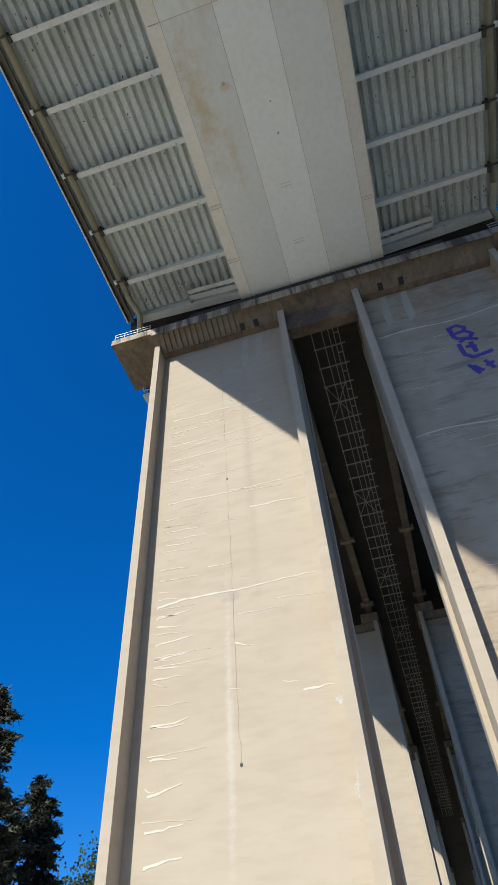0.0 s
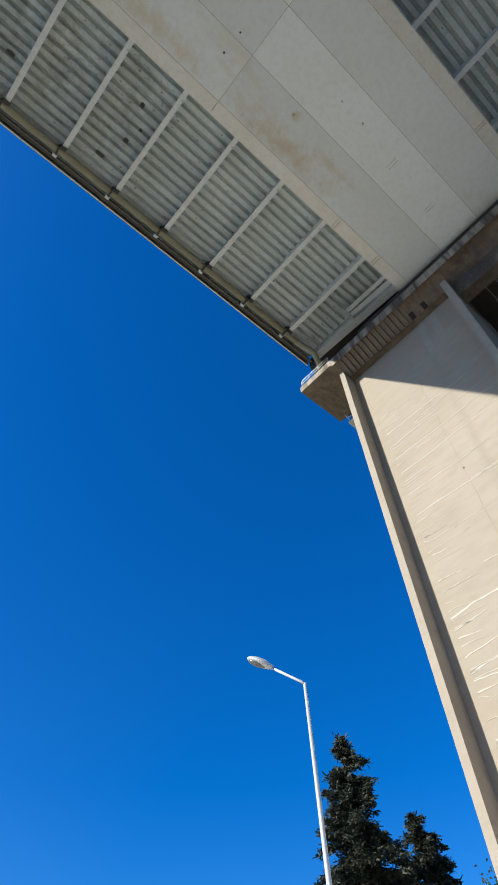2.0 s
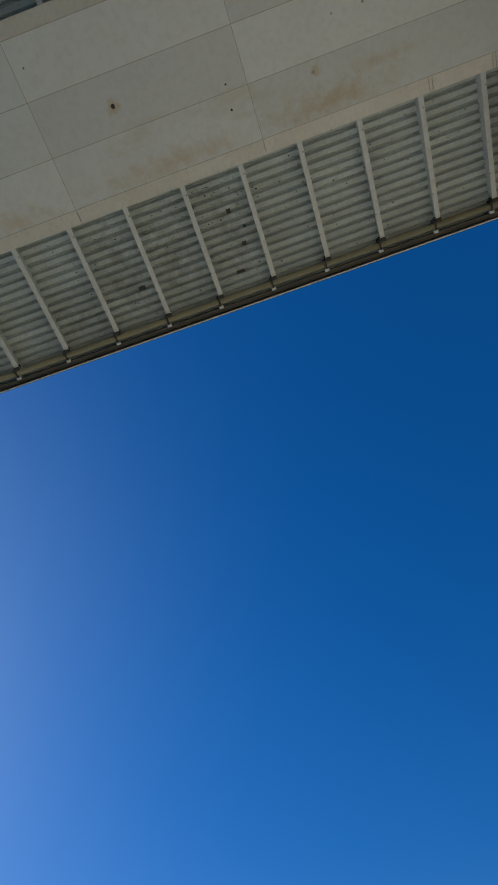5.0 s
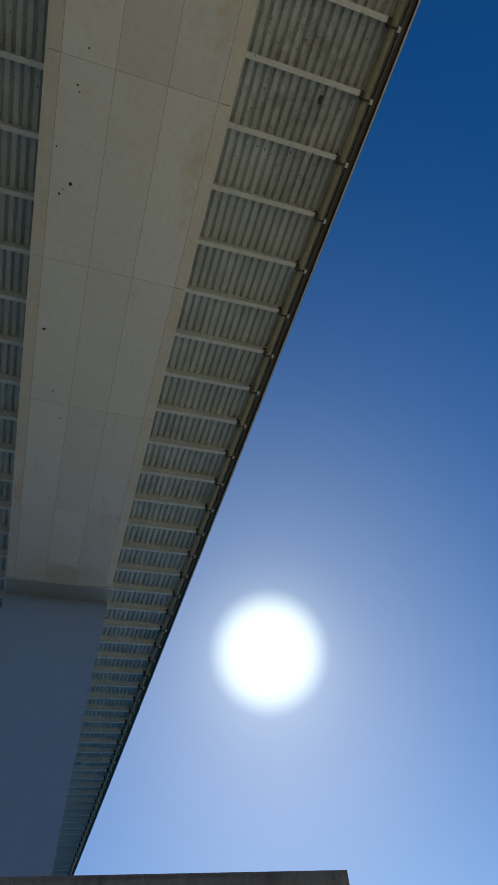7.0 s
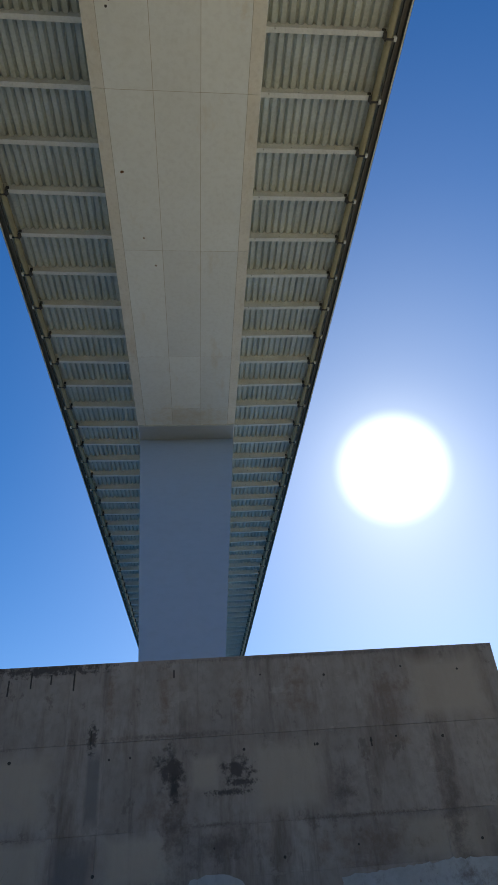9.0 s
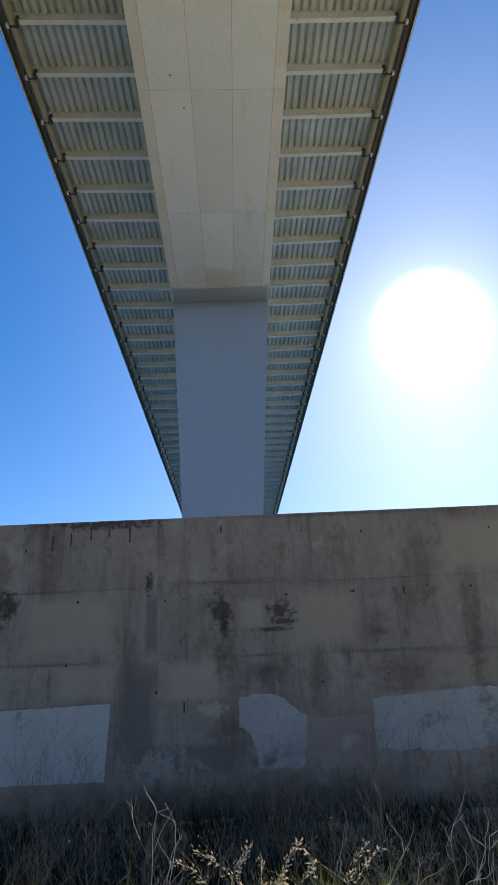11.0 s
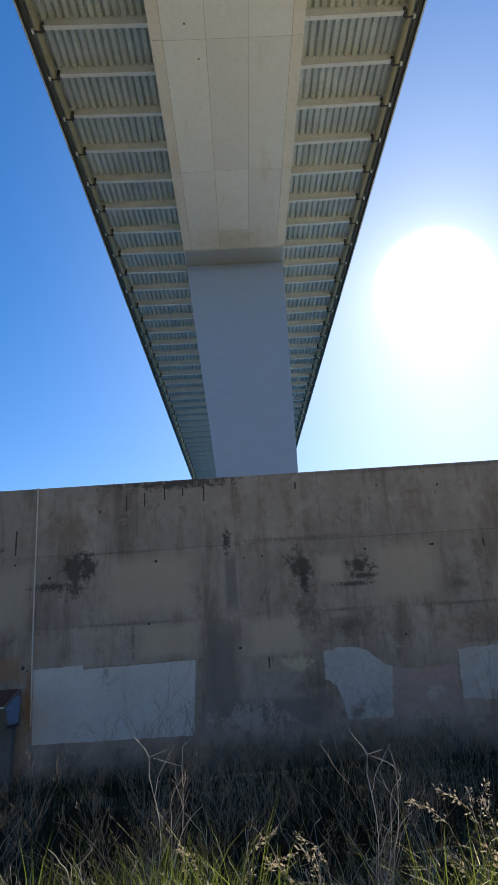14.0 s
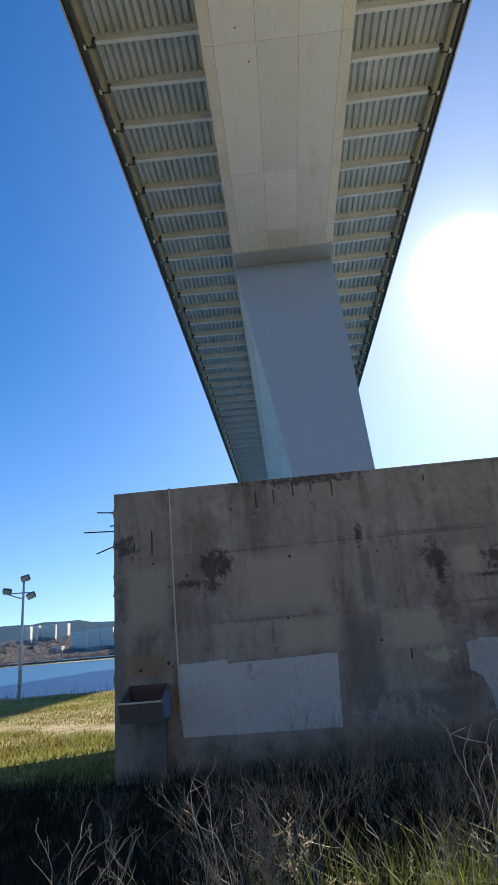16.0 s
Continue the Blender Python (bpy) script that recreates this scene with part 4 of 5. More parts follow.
# ---- marks and fittings on the steel box ----
def build_marks():
    for i, (x, y, r, m) in enumerate(((0.12, 6.02, 0.13, DARK_STEEL), (1.08, -0.28, 0.06, DARK_STEEL), (2.35, -0.2, 0.07, DARK_STEEL), (2.06, -5.16, 0.11, SEAM), (-0.25, -8.56, 0.08, SEAM),
                                      (-0.25, -6.81, 0.06, SEAM), (-3.15, 16.96, 0.12, DARK_STEEL), (-3.74, 17.71, 0.09, DARK_STEEL), (-3.55, 17.4, 0.06, DARK_STEEL), (-3.33, 11.58, 0.07, DARK_STEEL),
                                      (-4.15, 15.04, 0.06, DARK_STEEL), (-2.96, 9.7, 0.05, DARK_STEEL), (-3.2, 11.9, 0.05, DARK_STEEL), (-2.03, 35.07, 0.08, RUST), (-2.79, 32.54, 0.08, RUST), (-3.86, 27.31, 0.12, RUST))):
        bm = bmesh.new()
        n = 9
        rnd = random.Random(i)
        prism(bm, [(x + r * rnd.uniform(0.7, 1.2) * math.cos(6.283 * k / n), y + r * rnd.uniform(0.7, 1.2) * math.sin(6.283 * k / n)) for k in range(n)], "z", box_z(y) - 0.006, box_z(y) + 0.01)
        part("rust_spot" if m in (RUST, SEAM) else "drain_hole", bm, m, bridge)
    for x, y in ((0.04, -11.58), (0.17, -15.42), (4.7, -11.6), (4.75, -15.4), (-4.7, -14.0)):
        for row in (-0.10, 0.10):
            bm = bmesh.new()
            for k in range(9):
                solid(bm, x - 0.36 + k * 0.085, x - 0.31 + k * 0.085, y + row - 0.02, y + row + 0.02, box_z(y) - 0.02, box_z(y) + 0.02)
            part("vent_slots", bm, SEAM, bridge, "row of short dark slots")
    # flaked paint on the ribs
    rnd = random.Random(21)
    verts, faces = [], []
    for i in range(430):
        s = rnd.choice((-1, 1))
        rib = rnd.randrange(TR_N)
        y = rnd.choice((rnd.uniform(-18.5, 16), rnd.uniform(-10, 14), rnd.gauss(-17.8, 0.5) if rib > 6 else rnd.gauss(2, 1.5)))
        if y < -18.6:
            continue
        x = s * (5.62 + rib * TR_P) + rnd.uniform(-0.13, 0.13)
        w, h = rnd.uniform(0.015, 0.05), rnd.uniform(0.02, 0.10)
        z = deck_z(y) + 0.754
        b = len(verts)
        n = 5
        for k in range(n):
            a = 6.283 * k / n + rnd.uniform(-0.4, 0.4)
            verts.append((x + w * math.cos(a), y + h * math.sin(a), z))
        faces.append(tuple(range(b, b + n)))
    for x, y, w, h in ((8.17, 1.6, 0.16, 0.14), (10.53, 1.24, 0.14, 0.15), (11.06, 9.14, 0.12, 0.25), (12.3, 2.09, 0.1, 0.3), (9.43, 0.87, 0.1, 0.1)):
        b = len(verts)
        verts += [(x - w, y - h, deck_z(y) + 0.752), (x + w, y - h, deck_z(y) + 0.752), (x + w, y + h, deck_z(y) + 0.752), (x - w, y + h, deck_z(y) + 0.752)]
        faces.append((b, b + 1, b + 2, b + 3))
    o = part("flaked_paint", soup("flaked_paint", verts, faces, DARK_STEEL), None, bridge, "dark flakes of lost paint")
    o["kind"] = "stuff"


build_marks()


# ---- details of the near pier ----
def ribbon(bm, pts, w, y0, y1):
    """A flat ragged band along (x, z) points."""
    up = [(x, z + w * k) for x, z, k in pts]
    dn = [(x, z - w * k) for x, z, k in pts[::-1]]
    prism(bm, up + dn, "y", y0, y1)


def build_streaks():
    rnd = random.Random(6)
    lines = [(10.45, 4.6, 30.4, 0.9), (10.45, 7.0, 29.2, 0.5), (10.45, 3.2, 28.0, 0.7), (10.4, 4.9, 26.8, 0.8), (10.4, 8.5, 26.1, 0.6), (10.4, 5.2, 25.0, 0.6), (10.4, 3.0, 23.4, 0.9), (5.9, 3.0, 21.9, 0.8), (10.4, 8.7, 21.5, 0.6),
             (10.35, 9.0, 20.6, 0.7), (10.6, 9.2, 19.2, 0.6), (10.6, 3.0, 17.3, 1.3), (10.6, 8.9, 16.7, 1.0), (10.55, 9.4, 16.1, 0.9), (10.55, 8.8, 15.4, 1.0), (10.55, 9.0, 14.7, 1.1), (10.55, 9.1, 14.1, 0.8), (10.55, 9.3, 13.6, 0.9), (10.5, 8.9, 11.9, 1.2), (10.5, 9.1, 11.6, 0.8),
             (10.45, 9.3, 10.4, 0.9), (10.45, 9.1, 9.4, 1.2), (10.45, 9.0, 8.25, 1.2), (10.4, 9.0, 7.2, 1.3), (10.4, 9.2, 5.6, 1.0), (4.2, 3.0, 12.3, 1.1), (6.9, 6.1, 14.6, 0.8)]
    for k in range(60):
        z = rnd.uniform(17, 33) if k < 44 else rnd.uniform(5, 17)
        x = 10.55 if k % 3 else rnd.uniform(4.5, 9.5)
        lines.append((x, x - rnd.uniform(0.4, 2.6), z, rnd.uniform(0.1, 0.4)))
    for k in range(34):
        x = rnd.uniform(-10.5, -3.2)
        lines.append((x, x - rnd.uniform(0.6, 3.0), rnd.uniform(12, 35), rnd.uniform(0.05, 0.3)))
    for x0, x1, z, w in lines:
        n = max(6, int(abs(x1 - x0) / 0.3))
        pts, dz = [], 0.0
        for i in range(n + 1):
            f = i / n
            dz += rnd.gauss(0, 0.025)
            pts.append((x0 + (x1 - x0) * f, z + dz + 0.12 * (1 - f) * (-1 if w > 0.9 else 1), max(0.2, rnd.uniform(0.6, 1.2) * (1 - 0.7 * f))))
        bm = bmesh.new()
        ribbon(bm, pts, 0.035 * w + 0.012, PY - 0.01, PY + 0.012)
        part("lime_streak", bm, LIME, pier, "white lime streak")
    for x0, x1, z in ((-3.1, -11.4, 33.2), (-3.1, -11.0, 24.0)):
        pts = [(x0 + (x1 - x0) * i / 24, z + 0.35 * math.sin(i * 0.35) * 0.4, rnd.uniform(0.5, 1.2)) for i in range(25)]
        bm = bmesh.new()
        ribbon(bm, pts, 0.06, PY - 0.01, PY + 0.012)
        part("lime_streak", bm, LIME, pier, "white lime streak")
    # the crack down the panel
    pts, x = [], 7.25
    for i in range(40):
        z = 35.5 - i * 0.66
        pts.append((z, (7.25 - 0.017 * (35.5 - z)) + rnd.gauss(0, 0.025)))
    bm = bmesh.new()
    prism(bm, [(x - 0.003, z) for z, x in pts] + [(x + 0.003, z) for z, x in pts[::-1]], "y", PY - 0.01, PY + 0.008)
    part("crack", bm, LINTEL, pier, "thin dark vertical crack")
    for x, z, r in ((7.05, 24.4, 0.06), (6.8, 9.85, 0.07)):
        bm = bmesh.new()
        prism(bm, [(x + r * rnd.uniform(0.6, 1.2) * math.cos(k), z + 1.4 * r * rnd.uniform(0.6, 1.2) * math.sin(k)) for k in (0, 0.9, 1.9, 2.8, 3.8, 4.7, 5.5)], "y", PY - 0.01, PY + 0.01)
        part("spall", bm, STAIN, pier, "small dark spalled hole")
    # drain holes under the cap and the pale washes below them
    for s, xs in ((1, (4.4, 5.4)), (-1, (4.3, 5.7))):
        for x in xs:
            bm = bmesh.new()
            prism(bm, [(PY + 0.53, CAPZ - 1.41), (PY + 0.93, CAPZ - 1.108), (PY + 0.90, CAPZ - 1.05), (PY + 0.48, CAPZ - 1.37)], "x", s * x - 0.17, s * x + 0.17)
            part("drain_hole", bm, NEAR_BLACK, pier, "square dark drain hole")
            bm = bmesh.new()
            prism(bm, [(s * x - 0.17, 37.83), (s * x + 0.17, 37.83), (s * x + 0.42, 36.0), (s * x + 0.35, 34.2), (s * x - 0.05, 34.6), (s * x - 0.1, 36.2)], "y", PY - 0.01, PY + 0.009)
            part("wash_mark", bm, WASH, pier, "pale wash mark below a drain")
    # sprayed letters: three strokes groups
    strokes = [[(-7.1, 32.35), (-7.2, 31.2)], [(-7.05, 32.3), (-7.6, 32.45), (-7.95, 32.1), (-7.85, 31.75), (-7.25, 31.65)], [(-7.3, 31.65), (-7.95, 31.7), (-8.2, 31.3), (-7.95, 30.95), (-7.2, 31.15)],
               [(-7.35, 30.75), (-7.75, 30.95), (-8.35, 30.65)], [(-7.2, 30.6), (-7.25, 29.5), (-7.6, 29.1), (-8.05, 29.15), (-8.75, 29.3)], [(-7.55, 30.2), (-8.1, 30.0)], [(-7.85, 30.5), (-7.9, 29.5)],
               [(-7.15, 28.55), (-7.5, 27.6)], [(-7.35, 28.4), (-7.75, 27.75)], [(-8.05, 28.6), (-8.3, 27.75)], [(-8.0, 28.1), (-8.45, 28.35)]]
    for n, st in enumerate(strokes):
        bm = bmesh.new()
        fine = []
        for (ax, az), (bx, bz) in zip(st, st[1:]):
            fine += [(ax + (bx - ax) * f / 5, az + (bz - az) * f / 5) for f in range(5)]
        fine.append(st[-1])
        tube(bm, [(x + rnd.gauss(0, 0.012), PY, z + rnd.gauss(0, 0.012)) for x, z in fine], 0.15 if n < 7 else 0.12, 6)
        for v in bm.verts:
            v.co.y = PY + (0.013 + 0.0007 * n) * (1 if v.co.y > PY else -1)
        part("spray_stroke", bm, PAINT_BLUE, pier, "violet-blue sprayed stroke")


WASH = material("wash_concrete", (0.40, 0.36, 0.295), (0.33, 0.285, 0.22), 0.9, scale=1, fine=6)
build_streaks()


def build_cap_fittings():
    y = PY + 1.65
    for s in (-1, 1):
        # pipes and cables along the cap's front edge
        for k, (dz, r) in enumerate(((0.14, 0.055), (0.25, 0.05), (0.36, 0.045), (0.46, 0.04), (0.56, 0.05))):
            bm = bmesh.new()
            tube(bm, [(s * 0.0, PY + 1.78 - 0.01 * k, CAPZ + dz), (s * 8.9, PY + 1.78 - 0.01 * k, CAPZ + dz), (s * 9.6, PY + 1.2, CAPZ + dz), (s * 13.0, PY + 1.0, CAPZ + dz)], r, 6)
            part("cap_cable", bm, NEAR_BLACK if k % 3 else DARK_STEEL, pier, "dark cable along the cap")
        # added near-black strip behind the cables stands in for the gap's shade
        bm = bmesh.new()
        solid(bm, s * 0.01, s * 11.9, y - 0.5, y - 0.42, CAPZ + 0.003, CAPZ + 0.75, 0.02)
        part("cable_duct", bm, NEAR_BLACK, pier, "near-black strip for the shaded gap above the cap")
        # railing at the overhanging end
        for px in (12.1, 13.1, 14.1, 14.85):
            bm = bmesh.new()
            tube(bm, [(s * px, y, CAPZ - 0.03), (s * px, y, CAPZ + 0.98)], 0.03, 6)
            part("rail_post", bm, GALV, pier)
        for dz in (0.35, 0.66, 0.98):
            bm = bmesh.new()
            tube(bm, [(s * 12.1, y, CAPZ + dz), (s * 14.85, y, CAPZ + dz), (s * 14.85, y - 4.5, CAPZ + dz)], 0.025, 6)
            part("rail", bm, GALV, pier)
        # access platform below the overhang
        bm = bmesh.new()
        for yy in (PY - 2.55, PY - 3.7):
            for dz in (0.0, 0.5):
                tube(bm, [(s * 12.3, yy, 38.0 + dz), (s * 14.3, yy, 38.0 + dz)], 0.04, 6)
            for px in (12.4, 13.3, 14.2):
                tube(bm, [(s * px, yy, 38.0), (s * px, yy, CAPZ - 0.55)], 0.035, 6)
        for px in (12.3, 14.3):
            tube(bm, [(s * px, PY - 2.55, 38.5), (s * px, PY - 3.7, 38.5)], 0.04, 6)
            tube(bm, [(s * px, PY - 2.3, CAPZ - 0.5), (s * px, PY - 2.55, 38.5)], 0.04, 6)
        solid(bm, s * 12.25, s * 14.35, PY - 3.7, PY - 2.55, 37.93, 38.0)
        part("access_platform", bm, GALV, pier, "galvanised access platform")
        rnd = random.Random(30 + s)
        for k in range(9):
            px = s * rnd.uniform(6.2, 13.2)
            w, h = rnd.uniform(0.15, 0.5), rnd.uniform(0.3, 1.0)
            bm = bmesh.new()
            solid(bm, px - w, px + w, PY - 0.6, PY - 0.1, CAPZ, CAPZ + h, 0.03)
            part("bearing_box", bm, DARK_STEEL if k % 3 else CAP, pier)
        bm = bmesh.new()
        solid(bm, s * 13.7, s * 14.5, PY - 0.1, PY + 0.5, 40.9, 41.5, 0.04)
        solid(bm, s * 14.05, s * 14.15, PY + 0.15, PY + 0.25, CAPZ, 40.92)
        part("cable_cabinet", bm, PVC, pier, "small white cable cabinet")


build_cap_fittings()


# ---- fittings of the wall ----
def build_wall_fittings():
    rnd = random.Random(14)
    dots = [(-0.59, 1.2), (2.88, 3.2), (3.91, 3.2), (-2.75, 3.21), (-0.97, 3.16), (-0.59, 3.17), (1.5, 3.19), (3.17, 4.43), (4.75, 4.51), (-3.78, 1.2), (-2.7, 1.2), (-1.13, 1.44), (-5.26, 1.27), (-5.93, 1.22), (-4.9, 3.0), (-5.61, 3.3), (4.4, 3.25), (5.3, 3.2), (2.1, 1.5), (3.4, 1.6), (5.6, 1.55), (-2.9, 2.0), (0.9, 1.7), (-3.9, 4.3), (1.9, 4.5), (5.9, 4.4)]
    for x, z in dots + [(-5.9, 1.24), (-5.34, 1.33)]:
        r = 0.036 if (x, z) in ((-5.9, 1.24), (-5.34, 1.33)) else rnd.uniform(0.016, 0.032)
        bm = bmesh.new()
        prism(bm, [(x + r * math.cos(k * 0.785), z + r * math.sin(k * 0.785)) for k in range(8)], "y", -0.010, 0.01)
        part("tie_hole", bm, STAIN, wall, "small dark form-tie hole")
    for x, z, h in ((-3.35, 4.45, 0.32), (-2.97, 4.5, 0.30), (-2.55, 4.62, 0.30), (-2.17, 4.62, 0.18), (-1.73, 4.55, 0.32), (-5.62, 3.75, 0.5), (-6.0, 3.7, 0.2), (-1.32, 3.55, 0.22), (-0.59, 1.15, 0.2), (3.91, 3.18, 0.16), (2.83, 3.2, 0.05), (0.2, 4.6, 0.15), (4.2, 1.1, 0.2)):
        bm = bmesh.new()
        solid(bm, x - 0.014, x + 0.014, -0.011, 0.01, z - h / 2, z + h / 2)
        part("rust_slit", bm, STAIN, wall, "short dark vertical slit")
    for z0, tilt, ln in ((4.52, 0.05, 0.45), (4.27, -0.03, 0.17), (4.12, 0.03, 0.75), (3.88, -0.22, 0.46)):
        bm = bmesh.new()
        tube(bm, [(-6.3, 0.3, z0), (-6.44 - ln, 0.25, z0 + tilt)], 0.014, 6)
        part("rebar", bm, DARK_STEEL, wall, "bare rusty reinforcing bar")


build_wall_fittings()


def build_hopper():
    """A dark steel trough on a stand against the wall."""
    h = thing("steel_hopper", "dark rusty steel feed hopper fixed to the concrete wall", "hopper", (-5.72, 15.9, -0.75))
    bm = bmesh.new()
    for x0, x1 in ((-0.40, -0.37), (0.37, 0.40)):
        prism(bm, [(-0.42, 1.45), (0.38, 1.72), (0.38, 1.10), (-0.25, 1.12)], "x", x0, x1)
    prism(bm, [(-0.42, 1.45), (-0.25, 1.12), (-0.22, 1.12), (-0.39, 1.45)], "x", -0.37, 0.37)
    prism(bm, [(0.35, 1.72), (0.38, 1.72), (0.38, 1.10), (0.35, 1.10)], "x", -0.37, 0.37)
    prism(bm, [(-0.25, 1.10), (0.38, 1.10), (0.38, 1.13), (-0.25, 1.13)], "x", -0.40, 0.40)
    part("bin", bm, HOPPER, h)
    bm = bmesh.new()
    prism(bm, [(0.33, 1.72), (0.347, 1.72), (0.347, 1.14), (0.33, 1.14)], "x", -0.36, 0.36)
    part("back_plate", bm, MAROON, h, "dark maroon inner back plate")
    # pale bar added for the light that catches the front edge
    bm = bmesh.new()
    tube(bm, [(-0.40, -0.42, 1.46), (0.40, -0.42, 1.46)], 0.018, 6)
    part("front_rail", bm, PVC, h, "pale bar for the light on the front edge")
    bm = bmesh.new()
    prism(bm, [(-0.36, 1.44), (0.1, 1.6), (0.3, 1.6), (0.33, 1.35), (0.2, 1.14), (-0.22, 1.16)], "x", 0.402, 0.425)
    part("blue_panel", bm, BLUE, h, "faded blue side panel")
    bm = bmesh.new()
    solid(bm, 0.02, 0.33, 0.22, 0.37, 0.0, 1.08, 0.01)
    part("stand", bm, STAND, h, "grey concrete stand")


STAND = material("stand_concrete", (0.17, 0.165, 0.165), (0.11, 0.105, 0.10), 0.9, scale=2, fine=9, mix=0.5)
MAROON = material("maroon_steel", (0.06, 0.026, 0.028), (0.05, 0.02, 0.02), 0.6, scale=2, fine=9)
HOPPER = material("hopper_steel", (0.16, 0.15, 0.145), (0.10, 0.09, 0.088), 0.6, scale=2, fine=9, mix=0.5)
BLUE = material("faded_blue", (0.16, 0.27, 0.42), (0.12, 0.2, 0.3), 0.6, scale=2, fine=9)
build_hopper()


# ---- floodlight mast ----
def build_mast():
    g = ground_z(-20.9, 45.0)
    m = thing("floodlight_mast", "pale slim floodlight mast with three lamps", "light mast", (-20.9, 45.0, g))
    bm = bmesh.new()
    tube(bm, [(0, 0, -0.2), (0, 0, 4), (0, 0, 7.6)], 0.13, 10, 0.07)
    part("pole", bm, GALV, m, "", True)
    bm = bmesh.new()
    tube(bm, [(-1.1, 0, 6.85), (-0.3, 0, 6.55), (0, 0, 6.5)], 0.04, 6)
    tube(bm, [(-1.2, 0, 6.9), (0.6, 0, 6.85)], 0.04, 6)
    part("cross_arm", bm, GALV, m)
    for x, z, t in ((-1.15, 7.05, 0.15), (0.1, 7.85, -0.2), (0.55, 6.65, -0.35)):
        bm = bmesh.new()
        solid(bm, -0.30, 0.30, -0.13, 0.13, -0.2, 0.2, 0.05)
        bmesh.ops.rotate(bm, verts=bm.verts, cent=(0, 0, 0), matrix=Matrix.Rotation(t, 3, "Y") @ Matrix.Rotation(0.5, 3, "X"))
        bmesh.ops.translate(bm, verts=bm.verts, vec=(x, 0, z))
        fl = part("floodlight", bm, LAMP_GREY, m, "dark grey floodlight head")
        bm = bmesh.new()
        solid(bm, -0.25, 0.25, -0.015, 0.0, -0.15, 0.15, 0.005)
        bmesh.ops.rotate(bm, verts=bm.verts, cent=(0, 0, 0), matrix=Matrix.Rotation(t, 3, "Y") @ Matrix.Rotation(0.5, 3, "X"))
        bmesh.ops.translate(bm, verts=bm.verts, vec=Vector((x, 0, z)) + Matrix.Rotation(t, 3, "Y") @ Matrix.Rotation(0.5, 3, "X") @ Vector((0, -0.13, 0)))
        part("lamp_glass", bm, GALV, fl, "pale lamp glass")


LAMP_GREY = material("lamp_grey", (0.14, 0.145, 0.16), (0.09, 0.09, 0.1), 0.5, scale=2, fine=9)
build_mast()


# ---- the far shore ----
def build_far():
    bm = bmesh.new()
    solid(bm, -1200, 800, 757, 775, -2.0, 1.6)
    tagged(new("quay", mesh_of("quay", bm, QUAY)), "long low stone quay on the far shore", "quay", kind="structure")
    bm = bmesh.new()
    solid(bm, -1200, 800, 757.6, 759, 1.604, 2.7)
    tagged(new("quay_parapet", mesh_of("quay_parapet", bm, FAR_WALL)), "pale low parapet along the far quay", "parapet", kind="structure")
    rnd = random.Random(40)
    def at(az, d):
        return -2.85 + d * math.sin(radians(az)), 3.8 + d * math.cos(radians(az))
    # west end, east end, depth from the origin, height of the roof
    blocks = [(-414.7, -406.5, 960, 55), (-402.5, -393.0, 960, 55.5), (-391.0, -368.0, 965, 55.5), (-364.0, -347.0, 960, 55.5), (-300.0, -278.0, 845, 36.5), (-276.0, -260.0, 840, 37.5), (-259.0, -242.0, 842, 38.5),
              (-240.0, -205.0, 850, 33), (-456.0, -437.0, 960, 31), (-433.0, -420.0, 955, 29), (-330.0, -315.0, 850, 20)]
    for x0, x1, y, h in blocks:
        x, w = (x0 + x1) / 2, x1 - x0
        b = thing("apartment_block", "pale apartment block across the water", "building", (x, y, 0.2), "far apartment blocks")
        bm = bmesh.new()
        solid(bm, -w / 2, w / 2, -6, 6, 0, h)
        part("facade", bm, FAR_WALL, b)
        bm = bmesh.new()
        n = int(h / 3.2)
        for k in range(n):
            for c in range(int(w / 3.4)):
                xx = -w / 2 + 1.6 + c * 3.4
                solid(bm, xx - 0.9, xx + 0.9, -6.12, -6.0, 1.2 + k * 3.2, 2.9 + k * 3.2)
        o = part("glazing", bm, FAR_WIN, b)
        o["kind"] = "stuff"
    verts, faces = [], []
    for i in range(1900):
        az, d = rnd.uniform(-36, 6), rnd.uniform(810, 1050)
        x, y = at(az, d)
        d = max(y, 790)
        h, w, rise = rnd.uniform(5, 10), rnd.uniform(3, 7), 0.17 * (min(d, 965) - 790)
        for q in range(26):
            p = Vector((x + rnd.gauss(0, w * 0.5), y + rnd.gauss(0, 3), rise + h * rnd.random() ** 0.7))
            r = rnd.uniform(0.7, 1.7)
            b = len(verts)
            verts += [p + Vector((-r, 0, rnd.uniform(-r, 0))), p + Vector((rnd.uniform(-r, r), rnd.uniform(-1, 1), r)), p + Vector((r, 0, rnd.uniform(-r, 0)))]
            faces.append((b, b + 1, b + 2))
    tagged(new("far_trees", soup("far_trees", verts, faces, FAR_TREE)), "brown winter trees along the far shore", "trees", kind="stuff")
    # hills
    verts, faces = [], []
    azs = [-60 + i * 1.0 for i in range(121)]
    for az in azs:
        d = 2600
        x, y = at(az, d)
        e = 3.12 + 0.4 * noise.noise(Vector((az * 0.16, 0, 0))) + 0.25 * noise.noise(Vector((az * 0.5, 3, 0)))
        verts += [(x * 0.8, y * 0.8, 0), (x, y, d * math.tan(radians(e)) + 1.5), (x * 1.15, y * 1.15, 0)]
    for i in range(len(azs) - 1):
        a = i * 3
        faces += [(a, a + 3, a + 4, a + 1), (a + 1, a + 4, a + 5, a + 2)]
    tagged(new("hills", soup("hills", verts, faces, HILL, True)), "wooded hills on the horizon with haze blue in their colour", "hills", kind="structure")


